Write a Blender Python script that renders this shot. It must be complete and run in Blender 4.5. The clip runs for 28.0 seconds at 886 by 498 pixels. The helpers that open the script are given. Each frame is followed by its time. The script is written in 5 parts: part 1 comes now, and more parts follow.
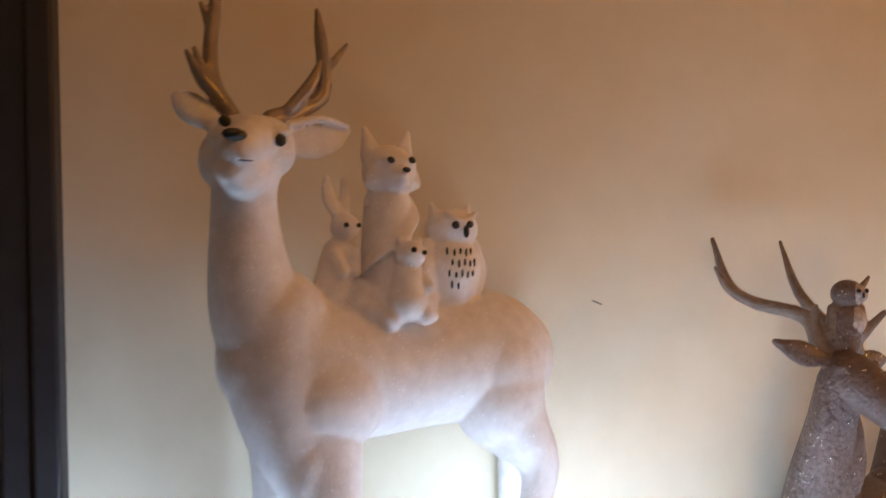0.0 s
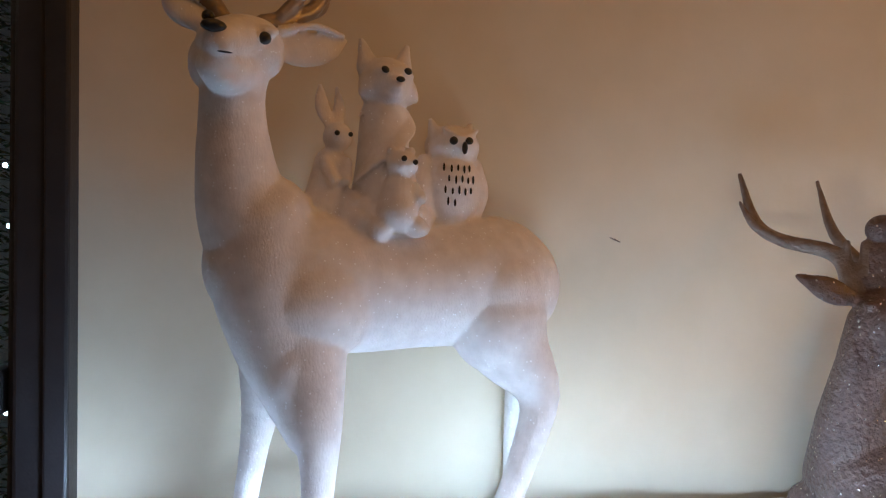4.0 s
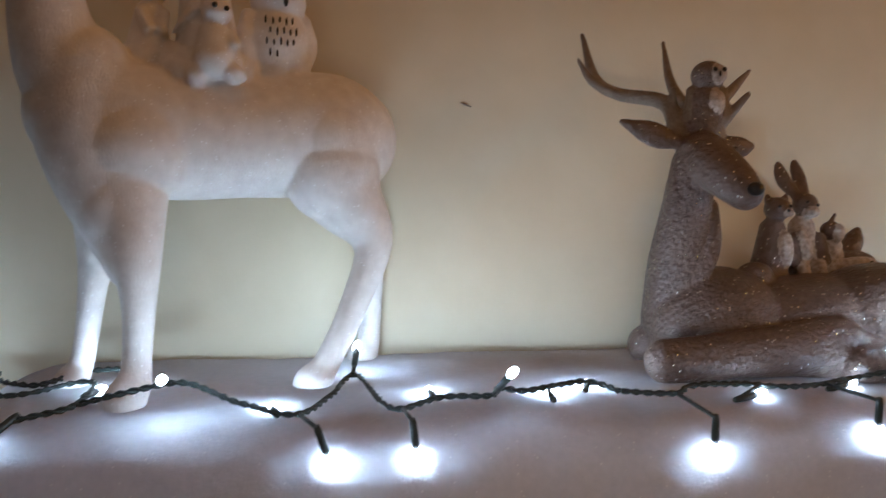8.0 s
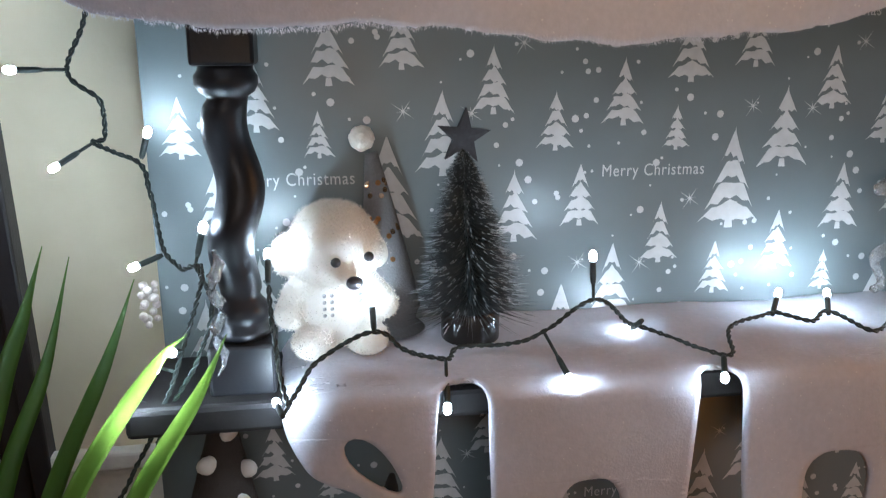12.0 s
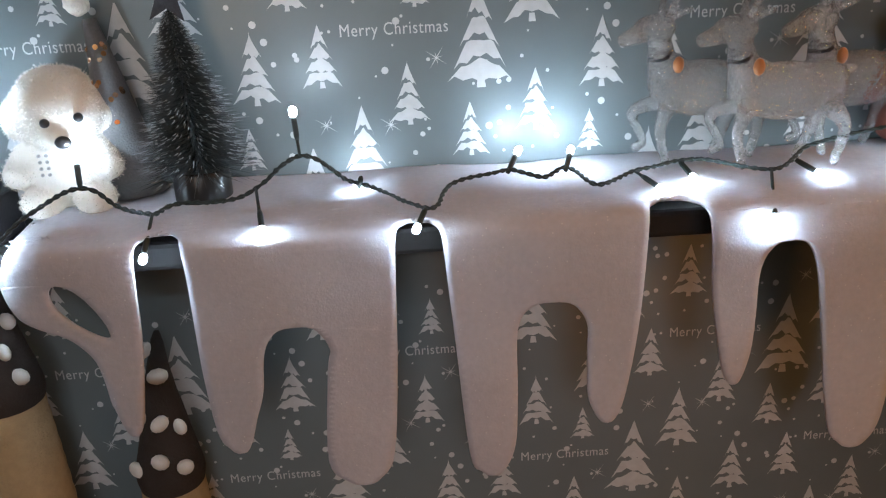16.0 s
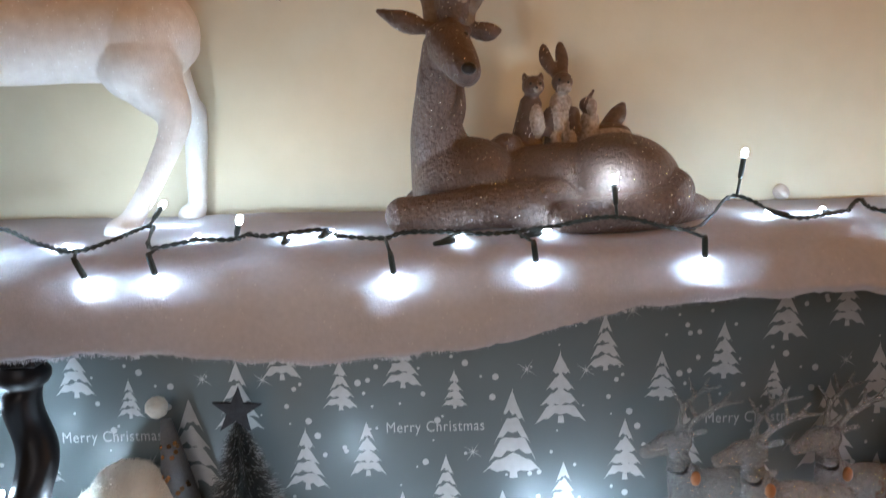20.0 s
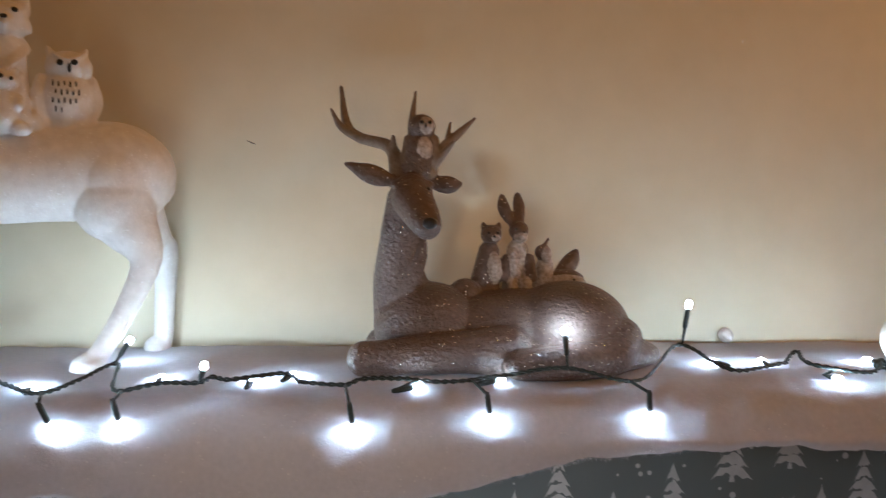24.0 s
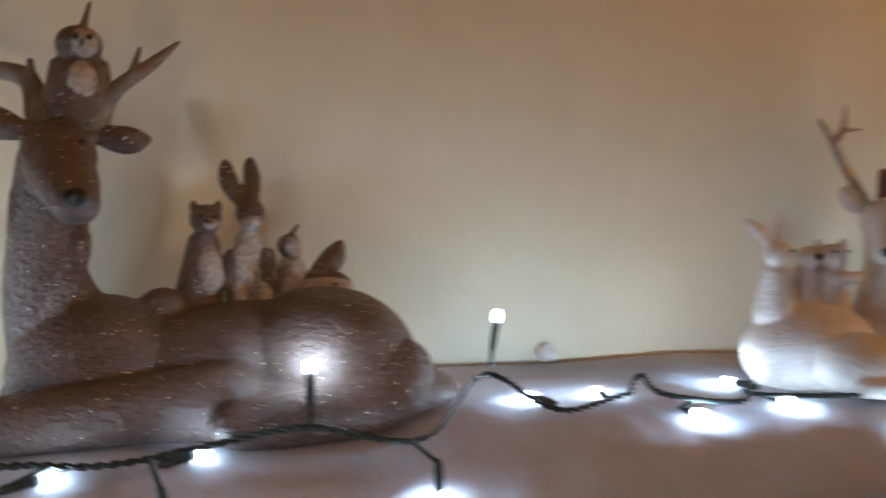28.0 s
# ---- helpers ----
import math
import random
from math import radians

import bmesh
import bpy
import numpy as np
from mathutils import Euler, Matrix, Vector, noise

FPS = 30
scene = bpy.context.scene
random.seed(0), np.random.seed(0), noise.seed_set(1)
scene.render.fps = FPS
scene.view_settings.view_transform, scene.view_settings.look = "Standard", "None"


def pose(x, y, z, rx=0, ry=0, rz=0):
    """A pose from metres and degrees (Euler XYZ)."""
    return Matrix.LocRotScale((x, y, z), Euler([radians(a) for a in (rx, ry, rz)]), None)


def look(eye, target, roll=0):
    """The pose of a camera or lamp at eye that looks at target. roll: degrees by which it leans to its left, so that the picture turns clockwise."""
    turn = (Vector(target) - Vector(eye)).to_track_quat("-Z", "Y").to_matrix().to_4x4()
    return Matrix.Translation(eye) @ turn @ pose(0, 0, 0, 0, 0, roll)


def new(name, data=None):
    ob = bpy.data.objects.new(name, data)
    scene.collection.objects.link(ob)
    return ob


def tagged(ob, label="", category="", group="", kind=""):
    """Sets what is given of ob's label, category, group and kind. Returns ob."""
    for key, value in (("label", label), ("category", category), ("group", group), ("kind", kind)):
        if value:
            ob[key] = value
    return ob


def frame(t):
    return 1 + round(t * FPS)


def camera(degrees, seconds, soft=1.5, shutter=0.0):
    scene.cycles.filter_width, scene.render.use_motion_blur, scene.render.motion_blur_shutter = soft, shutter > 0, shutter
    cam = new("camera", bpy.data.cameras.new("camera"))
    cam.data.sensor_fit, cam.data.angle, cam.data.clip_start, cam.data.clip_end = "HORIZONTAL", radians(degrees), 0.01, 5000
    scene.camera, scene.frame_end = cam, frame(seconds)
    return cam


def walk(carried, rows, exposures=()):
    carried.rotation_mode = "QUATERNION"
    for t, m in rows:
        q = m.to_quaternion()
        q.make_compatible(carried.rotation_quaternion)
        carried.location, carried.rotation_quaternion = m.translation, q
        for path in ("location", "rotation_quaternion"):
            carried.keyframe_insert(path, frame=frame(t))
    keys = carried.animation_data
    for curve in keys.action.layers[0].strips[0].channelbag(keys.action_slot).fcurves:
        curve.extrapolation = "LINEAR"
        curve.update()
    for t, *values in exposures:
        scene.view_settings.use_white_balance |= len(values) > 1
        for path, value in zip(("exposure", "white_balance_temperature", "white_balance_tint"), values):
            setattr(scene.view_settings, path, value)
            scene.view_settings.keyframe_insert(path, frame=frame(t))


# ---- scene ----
from mathutils.bvhtree import BVHTree

cam = camera(57.91, 28.0, soft=1.15, shutter=0.4)
# seconds, eye (x, y, z), yaw, pitch, roll
ROWS = [
    (0.0, -0.0014, 0.0307, 1.3209, -12.65, 1.86, -0.44),
    (0.5, 0.0632, 0.0693, 1.3443, -12.36, 2.52, 0.34),
    (1.0, 0.0889, 0.0957, 1.3434, -10.80, 2.77, 0.13),
    (1.5, 0.0961, 0.1063, 1.3371, -7.36, 2.22, 0.42),
    (2.0, 0.0954, 0.1070, 1.3298, -6.17, 1.79, 0.73),
    (2.5, 0.0877, 0.0840, 1.3169, -6.36, 1.89, 0.72),
    (3.0, 0.0851, 0.0598, 1.2924, -6.59, 1.95, 0.56),
    (3.5, 0.0691, 0.0500, 1.2730, -6.76, 1.94, 1.04),
    (5.5, 0.0650, -0.0089, 1.1873, -8.08, 2.61, -0.28),
    (6.0, 0.0336, -0.0097, 1.1692, -10.73, 1.87, 0.16),
    (6.5, 0.0830, -0.0357, 1.1748, -9.08, 0.86, -0.59),
    (7.0, 0.1574, -0.0225, 1.1749, -8.37, -0.37, -0.62),
    (7.5, 0.2145, -0.0035, 1.1810, -8.02, -0.59, -0.66),
    (8.0, 0.2052, -0.0054, 1.1608, -6.47, -0.50, -0.73),
    (8.5, 0.1671, -0.0348, 1.1301, -3.53, -1.24, -1.07),
    (9.0, 0.1213, -0.0628, 1.1044, -4.06, -3.72, -0.47),
    (9.5, 0.1165, -0.0816, 1.0648, -4.40, -4.52, 0.01),
    (10.0, 0.1293, -0.0855, 1.0368, -4.84, -5.44, 0.29),
    (10.5, 0.1422, -0.0687, 1.0002, -6.94, -6.88, 0.12),
    (11.0, 0.1461, -0.0575, 0.9783, -8.26, -11.56, -0.17),
    (11.5, 0.1494, -0.0680, 0.9564, -8.73, -12.32, -0.05),
    (12.0, 0.1507, -0.0742, 0.9464, -8.72, -14.40, -0.22),
    (12.5, 0.1474, -0.0794, 0.9378, -9.73, -15.27, -0.31),
    (13.0, 0.1954, -0.1068, 0.9360, -10.25, -16.54, -0.34),
    (13.5, 0.2944, -0.1336, 0.9349, -10.75, -16.81, 0.11),
    (15.5, 0.4615, -0.1457, 0.8913, -3.30, -21.00, -2.66),
    (16.0, 0.4845, -0.1408, 0.8871, -2.25, -19.99, -2.99),
    (16.5, 0.4932, -0.1429, 0.9010, -1.79, -19.38, -2.98),
    (17.0, 0.4968, -0.1465, 0.9217, -0.98, -18.66, -2.84),
    (17.5, 0.4845, -0.1559, 0.9445, -0.60, -17.85, -2.60),
    (18.0, 0.4860, -0.1652, 0.9869, 0.17, -16.97, -2.79),
    (18.5, 0.4879, -0.1715, 1.0171, 0.73, -16.39, -2.56),
    (19.0, 0.4870, -0.1708, 1.0663, -0.12, -16.01, -2.01),
    (19.5, 0.4831, -0.1692, 1.1124, -0.54, -12.01, -1.69),
    (20.0, 0.4753, -0.1611, 1.1401, -1.16, -8.17, -1.38),
    (20.5, 0.4925, -0.1753, 1.1735, -2.00, -5.61, -1.47),
    (21.0, 0.4950, -0.1882, 1.1803, -2.45, -3.61, -1.68),
    (21.5, 0.4407, -0.1850, 1.1947, -1.29, -3.89, -1.39),
    (23.5, 0.4510, -0.1916, 1.2007, -0.90, -1.03, 0.32),
    (24.0, 0.4831, -0.1918, 1.1990, -3.51, -1.83, 0.19),
    (24.5, 0.5153, -0.2005, 1.1966, -5.73, -2.58, 0.47),
    (25.0, 0.5474, -0.2149, 1.1928, -8.22, -2.49, 0.42),
    (25.5, 0.5685, -0.2240, 1.1970, -10.34, -3.12, 0.67),
    (26.0, 0.6044, -0.2279, 1.1928, -12.62, -2.65, 0.54),
    (26.5, 0.6370, -0.2323, 1.1942, -16.39, -1.21, 0.05),
    (27.0, 0.6775, -0.2212, 1.1886, -18.29, -0.76, -0.24),
    (27.5, 0.6707, -0.0981, 1.1811, -18.71, -0.97, -0.35),
    (28.0, 0.5907, 0.0825, 1.1802, -16.39, -1.62, -0.56),
]
# seconds, stops, kelvin, tint: the film camera's own exposure and white balance
TONES = [(0.0, 0.05, 5650, 16), (1.0, 0.2, 5550, 15), (2.5, 0.12, 5200, 13), (3.5, -0.1, 5250, 13), (5.5, -0.85, 5850, 12), (8.0, -0.82, 5800, 11), (9.0, -0.8, 5700, 9), (10.0, -0.65, 5700, 8), (11.0, -0.4, 5950, 8), (12.0, 0.0, 6250, 10), (13.0, 0.0, 6400, 11), (17.0, 0.05, 6100, 8), (18.0, 0.05, 5950, 7), (19.0, 0.0, 5950, 8), (20.0, -0.4, 6100, 10), (21.0, -0.5, 6050, 11), (24.0, -0.5, 5950, 9), (25.0, -0.42, 5800, 8), (27.0, -0.38, 5550, 4), (28.0, -0.75, 5700, 7)]
walk(cam, [(t, pose(x, y, z, 90 + pitch, 0, yaw) @ pose(0, 0, 0, 0, 0, roll)) for t, x, y, z, yaw, pitch, roll in ROWS], exposures=TONES)

# ---- light ----
world = bpy.data.worlds.new("room_air")
scene.world = world
world.use_nodes = True
world.node_tree.nodes["Background"].inputs[0].default_value = (1.0, 0.72, 0.45, 1)
world.node_tree.nodes["Background"].inputs[1].default_value = 0.0


def area_lamp(name, eye, target, size, watts, colour, spread=180):
    data = bpy.data.lights.new(name, "AREA")
    data.size, data.energy, data.color = size, watts, colour
    data.spread = radians(spread)
    ob = new(name, data)
    ob.matrix_world = look(eye, target)
    return ob


LED_POWER = 1050.0
LED_COLOUR = (0.72, 0.91, 1.06, 1)
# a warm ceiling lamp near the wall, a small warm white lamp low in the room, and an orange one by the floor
area_lamp("ceiling_lamp_light", (0.3, 0.0, 2.3), (0.3, 0.7, 1.3), 0.9, 2.5, (1.0, 0.38, 0.04))
area_lamp("white_lamp_light", (0.12, -0.36, 0.88), (0.52, 0.76, 1.12), 0.05, 0.28, (1.0, 0.72, 0.47), 56)
# neutral fill added behind the camera to brighten the felt and lower shelf
area_lamp("front_fill_light", (0.4, -2.2, 1.5), (0.5, 0.6, 0.45), 1.0, 1.05, (0.97, 0.93, 0.95), 34)
area_lamp("side_lamp_light", (2.2, 0.0, 1.65), (0.3, 0.6, 1.25), 0.3, 11.0, (1.0, 0.42, 0.04))
area_lamp("low_lamp_light", (0.95, -0.2, 0.2), (0.75, 0.6, 0.4), 0.2, 1.0, (1.0, 0.42, 0.1))

# ---- materials ----


def material(name, colour, rough=0.6, metal=0.0, other=None, grain=60.0, bump=0.0, bump_scale=300.0, stain=0.5, strand=1.0, **more):
    """A surface with two colours mixed by noise at two sizes, and fine relief."""
    m = bpy.data.materials.new(name)
    m.use_nodes = True
    nt = m.node_tree
    b = nt.nodes["Principled BSDF"]
    b.inputs["Roughness"].default_value, b.inputs["Metallic"].default_value = rough, metal
    for key, value in more.items():
        b.inputs[key.replace("_", " ")].default_value = value
    tc = nt.nodes.new("ShaderNodeTexCoord")
    if other is None:
        other = tuple(c * 0.86 for c in colour)
    big, small = nt.nodes.new("ShaderNodeTexNoise"), nt.nodes.new("ShaderNodeTexNoise")
    big.inputs["Scale"].default_value, small.inputs["Scale"].default_value = grain * 0.14, grain
    small.inputs["Detail"].default_value = 6
    nt.links.new(tc.outputs["Object"], big.inputs["Vector"])
    nt.links.new(tc.outputs["Object"], small.inputs["Vector"])
    add = nt.nodes.new("ShaderNodeMath")
    add.operation = "MULTIPLY_ADD"
    nt.links.new(big.outputs["Fac"], add.inputs[0])
    add.inputs[1].default_value = stain
    nt.links.new(small.outputs["Fac"], add.inputs[2])
    ramp = nt.nodes.new("ShaderNodeMapRange")
    ramp.inputs["From Min"].default_value, ramp.inputs["From Max"].default_value = 0.3 + stain * 0.5 - 0.05, 0.7 + stain * 0.5 + 0.05
    nt.links.new(add.outputs[0], ramp.inputs["Value"])
    mix = nt.nodes.new("ShaderNodeMix")
    mix.data_type = "RGBA"
    mix.inputs[6].default_value, mix.inputs[7].default_value = (*colour, 1), (*other, 1)
    nt.links.new(ramp.outputs["Result"], mix.inputs[0])
    nt.links.new(mix.outputs[2], b.inputs["Base Color"])
    if bump:
        fine = nt.nodes.new("ShaderNodeTexNoise")
        fine.inputs["Scale"].default_value, fine.inputs["Detail"].default_value = bump_scale, 5
        comb = nt.nodes.new("ShaderNodeMapping")
        comb.inputs["Scale"].default_value = (1, 1, strand)
        nt.links.new(tc.outputs["Object"], comb.inputs["Vector"])
        nt.links.new(comb.outputs[0], fine.inputs["Vector"])
        bn = nt.nodes.new("ShaderNodeBump")
        bn.inputs["Strength"].default_value, bn.inputs["Distance"].default_value = bump, 0.004
        nt.links.new(fine.outputs["Fac"], bn.inputs["Height"])
        nt.links.new(bn.outputs["Normal"], b.inputs["Normal"])
    return m


def glitter(m, scale, share, metal=True):
    """Scattered tiny mirror flecks on a surface."""
    nt = m.node_tree
    b = nt.nodes["Principled BSDF"]
    tc = nt.nodes.new("ShaderNodeTexCoord")
    vor = nt.nodes.new("ShaderNodeTexVoronoi")
    vor.inputs["Scale"].default_value = scale
    nt.links.new(tc.outputs["Object"], vor.inputs["Vector"])
    near = nt.nodes.new("ShaderNodeMath")
    near.operation, near.inputs[1].default_value = "LESS_THAN", 0.42
    nt.links.new(vor.outputs["Distance"], near.inputs[0])
    sep = nt.nodes.new("ShaderNodeSeparateColor")
    nt.links.new(vor.outputs["Color"], sep.inputs[0])
    rare = nt.nodes.new("ShaderNodeMath")
    rare.operation, rare.inputs[1].default_value = "LESS_THAN", share
    nt.links.new(sep.outputs[0], rare.inputs[0])
    both = nt.nodes.new("ShaderNodeMath")
    both.operation = "MULTIPLY"
    nt.links.new(near.outputs[0], both.inputs[0])
    nt.links.new(rare.outputs[0], both.inputs[1])
    flip = nt.nodes.new("ShaderNodeMapRange")
    flip.inputs["To Min"].default_value, flip.inputs["To Max"].default_value = b.inputs["Roughness"].default_value, 0.22
    nt.links.new(both.outputs[0], flip.inputs["Value"])
    if metal:
        nt.links.new(both.outputs[0], b.inputs["Metallic"])
    nt.links.new(flip.outputs["Result"], b.inputs["Roughness"])
    old = b.inputs["Base Color"].links[0].from_socket
    mix = nt.nodes.new("ShaderNodeMix")
    mix.data_type = "RGBA"
    nt.links.new(both.outputs[0], mix.inputs[0])
    nt.links.new(old, mix.inputs[6])
    mix.inputs[7].default_value = (0.95, 0.95, 0.95, 1)
    nt.links.new(mix.outputs[2], b.inputs["Base Color"])


def glow(name, colour, strength):
    m = bpy.data.materials.new(name)
    m.use_nodes = True
    b = m.node_tree.nodes["Principled BSDF"]
    b.inputs["Base Color"].default_value = (0.8, 0.8, 0.8, 1)
    b.inputs["Emission Color"].default_value, b.inputs["Emission Strength"].default_value = colour, strength
    return m


WALL = material("wall_plaster", (0.72, 0.635, 0.47), 0.75, other=(0.68, 0.595, 0.43), grain=25, bump=0.06, bump_scale=120)
SNOW = material("snow_felt", (0.71, 0.70, 0.76), 0.95, other=(0.59, 0.585, 0.64), grain=180, bump=0.2, bump_scale=420, Sheen_Weight=0.1)
DARK_WOOD = material("dark_wood", (0.009, 0.010, 0.013), 0.38, other=(0.018, 0.017, 0.019), grain=40, bump=0.05, Specular_IOR_Level=0.3)
FRAME_WOOD = material("frame_wood", (0.020, 0.018, 0.021), 0.45, other=(0.030, 0.027, 0.029), grain=50, bump=0.1)
SHELF_WOOD = material("shelf_wood", (0.012, 0.011, 0.012), 0.6, other=(0.02, 0.018, 0.017), grain=40, bump=0.05, Specular_IOR_Level=0.2)
PAPER = material("wrapping_paper", (0.16, 0.19, 0.195), 0.4, other=(0.135, 0.162, 0.168), grain=12, bump=0.04, bump_scale=20)
PRINT = material("paper_print", (0.60, 0.61, 0.61), 0.45, other=(0.50, 0.51, 0.51), grain=90)
WHITE_RESIN = material("white_resin", (0.80, 0.76, 0.72), 0.55, other=(0.66, 0.61, 0.57), grain=90, bump=0.22, bump_scale=680, strand=0.42)
PALE_RESIN = material("pale_resin", (0.74, 0.66, 0.60), 0.5, other=(0.62, 0.52, 0.46), grain=120, bump=0.4, bump_scale=260)
BROWN_RESIN = material("brown_resin", (0.15, 0.097, 0.078), 0.42, other=(0.075, 0.047, 0.034), grain=120, bump=0.6, bump_scale=200)
GREY_FUR = material("frosted_fur", (0.16, 0.108, 0.088), 0.4, other=(0.07, 0.046, 0.037), grain=260, bump=0.8, bump_scale=240)
HORN = material("bronze_horn", (0.33, 0.26, 0.19), 0.3, 0.35, other=(0.22, 0.16, 0.11), grain=80, bump=0.2)
PALE_HORN = material("pale_horn", (0.46, 0.37, 0.30), 0.45, other=(0.30, 0.22, 0.16), grain=150, bump=0.3)
BROWN_HORN = material("brown_horn", (0.13, 0.085, 0.055), 0.45, other=(0.22, 0.17, 0.13), grain=120, bump=0.4)
BLACK = material("black_paint", (0.012, 0.011, 0.011), 0.3)
CREAM = material("cream_paint", (0.78, 0.74, 0.68), 0.5, grain=120)
TAN = material("tan_paint", (0.52, 0.44, 0.38), 0.5, other=(0.20, 0.145, 0.11), grain=260, bump=0.5, bump_scale=240)
FROST = material("frost_resin", (0.60, 0.56, 0.55), 0.35, other=(0.48, 0.42, 0.39), grain=90, bump=0.3, bump_scale=220)
RED = material("red_paint", (0.20, 0.06, 0.04), 0.5)
BLUE = material("blue_glitter", (0.06, 0.075, 0.16), 0.35, other=(0.025, 0.03, 0.075), grain=200)
ORANGE = material("orange_paint", (0.40, 0.16, 0.05), 0.5, grain=120)
SILVER = material("silver_sequin", (0.78, 0.76, 0.73), 0.35, 0.4, other=(0.25, 0.23, 0.21), grain=420, bump=1.0, bump_scale=500)
WIRE = material("green_wire", (0.012, 0.022, 0.018), 0.5, other=(0.008, 0.014, 0.012), grain=200)
LED = glow("led", LED_COLOUR, LED_POWER)
LED_SIDE = glow("led_side", LED_COLOUR, LED_POWER * 0.09)
PLUSH = material("plush", (0.93, 0.88, 0.80), 0.95, other=(0.88, 0.82, 0.74), grain=200, bump=0.5, bump_scale=300, Sheen_Weight=0.5)
NEEDLE = material("tinsel_needle", (0.025, 0.036, 0.04), 0.35, other=(0.07, 0.085, 0.09), grain=300)
LEAF = material("strap_leaf", (0.07, 0.14, 0.04), 0.4, other=(0.045, 0.10, 0.03), grain=60)


def translucent(m, colour, share):
    """Light comes through a thin sheet."""
    nt = m.node_tree
    thin, blend = nt.nodes.new("ShaderNodeBsdfTranslucent"), nt.nodes.new("ShaderNodeMixShader")
    thin.inputs[0].default_value, blend.inputs[0].default_value = (*colour, 1), share
    nt.links.new(nt.nodes["Principled BSDF"].outputs[0], blend.inputs[1])
    nt.links.new(thin.outputs[0], blend.inputs[2])
    nt.links.new(blend.outputs[0], nt.nodes["Material Output"].inputs[0])


translucent(LEAF, (0.25, 0.4, 0.06), 0.35)
translucent(PLUSH, (0.9, 0.83, 0.74), 0.45)
translucent(SNOW, (0.7, 0.68, 0.7), 0.38)
glitter(WHITE_RESIN, 640, 0.03, False)
glitter(GREY_FUR, 560, 0.035)
glitter(BROWN_RESIN, 560, 0.03)
glitter(SNOW, 560, 0.012, False)


def glass(name, colour, rough=0.03, ior=1.49):
    m = bpy.data.materials.new(name)
    m.use_nodes = True
    b = m.node_tree.nodes["Principled BSDF"]
    b.inputs["Base Color"].default_value = (*colour, 1)
    b.inputs["Roughness"].default_value, b.inputs["IOR"].default_value = rough, ior
    b.inputs["Transmission Weight"].default_value = 1.0
    return m


ACRYLIC = glass("clear_acrylic", (0.985, 0.99, 0.99), 0.03)
ACRYLIC.node_tree.nodes["Principled BSDF"].inputs["Transmission Weight"].default_value = 0.9
ice_nodes = ACRYLIC.node_tree
ripple, dent, at = ice_nodes.nodes.new("ShaderNodeTexNoise"), ice_nodes.nodes.new("ShaderNodeBump"), ice_nodes.nodes.new("ShaderNodeTexCoord")
ripple.inputs["Scale"].default_value, ripple.inputs["Detail"].default_value = 150, 3
dent.inputs["Strength"].default_value, dent.inputs["Distance"].default_value = 0.9, 0.006
ice_nodes.links.new(at.outputs["Object"], ripple.inputs["Vector"])
ice_nodes.links.new(ripple.outputs["Fac"], dent.inputs["Height"])
ice_nodes.links.new(dent.outputs["Normal"], ice_nodes.nodes["Principled BSDF"].inputs["Normal"])
PANE = glass("window_pane", (0.9, 0.95, 0.93), 0.0)

# ---- helpers for meshes ----


def mesh_of(name, bm, *mats):
    me = bpy.data.meshes.new(name)
    bm.to_mesh(me)
    bm.free()
    for m in mats:
        me.materials.append(m)
    return me


def part(name, bm, mat, parent, label="", smooth=False):
    me = mesh_of(name, bm, mat)
    if smooth:
        me.shade_smooth()
    ob = new(name, me)
    ob.parent = parent
    if label:
        tagged(ob, label)
    return ob


def thing(name, where, label, category, group="", kind=""):
    ob = new(name)
    ob.location = where
    ob.empty_display_size = 0.02
    return tagged(ob, label, category, group, kind)


def box(x0, y0, z0, x1, y1, z1, bevel=0.0):
    bm = bmesh.new()
    bmesh.ops.create_cube(bm, size=1)
    bmesh.ops.transform(bm, matrix=Matrix.Translation(((x0 + x1) / 2, (y0 + y1) / 2, (z0 + z1) / 2)) @ Matrix.Diagonal((x1 - x0, y1 - y0, z1 - z0, 1)), verts=bm.verts)
    if bevel:
        bmesh.ops.bevel(bm, geom=bm.edges[:], offset=bevel, segments=2, affect="EDGES", profile=0.5)
    return bm


def solid(name, bm, mat, label, category, kind="structure"):
    ob = new(name, mesh_of(name, bm, mat))
    return tagged(ob, label, category, kind=kind)


def curve_points(ctrl, steps=8):
    """A smooth line through the points (Catmull-Rom)."""
    p = [Vector(c) for c in ctrl]
    p = [p[0] * 2 - p[1]] + p + [p[-1] * 2 - p[-2]]
    out = []
    for a, b, c, d in zip(p, p[1:], p[2:], p[3:]):
        for i in range(steps):
            t = i / steps
            out.append(0.5 * (2 * b + (c - a) * t + (2 * a - 5 * b + 4 * c - d) * t * t + (3 * b - a - 3 * c + d) * t ** 3))
    return out + [p[-2]]


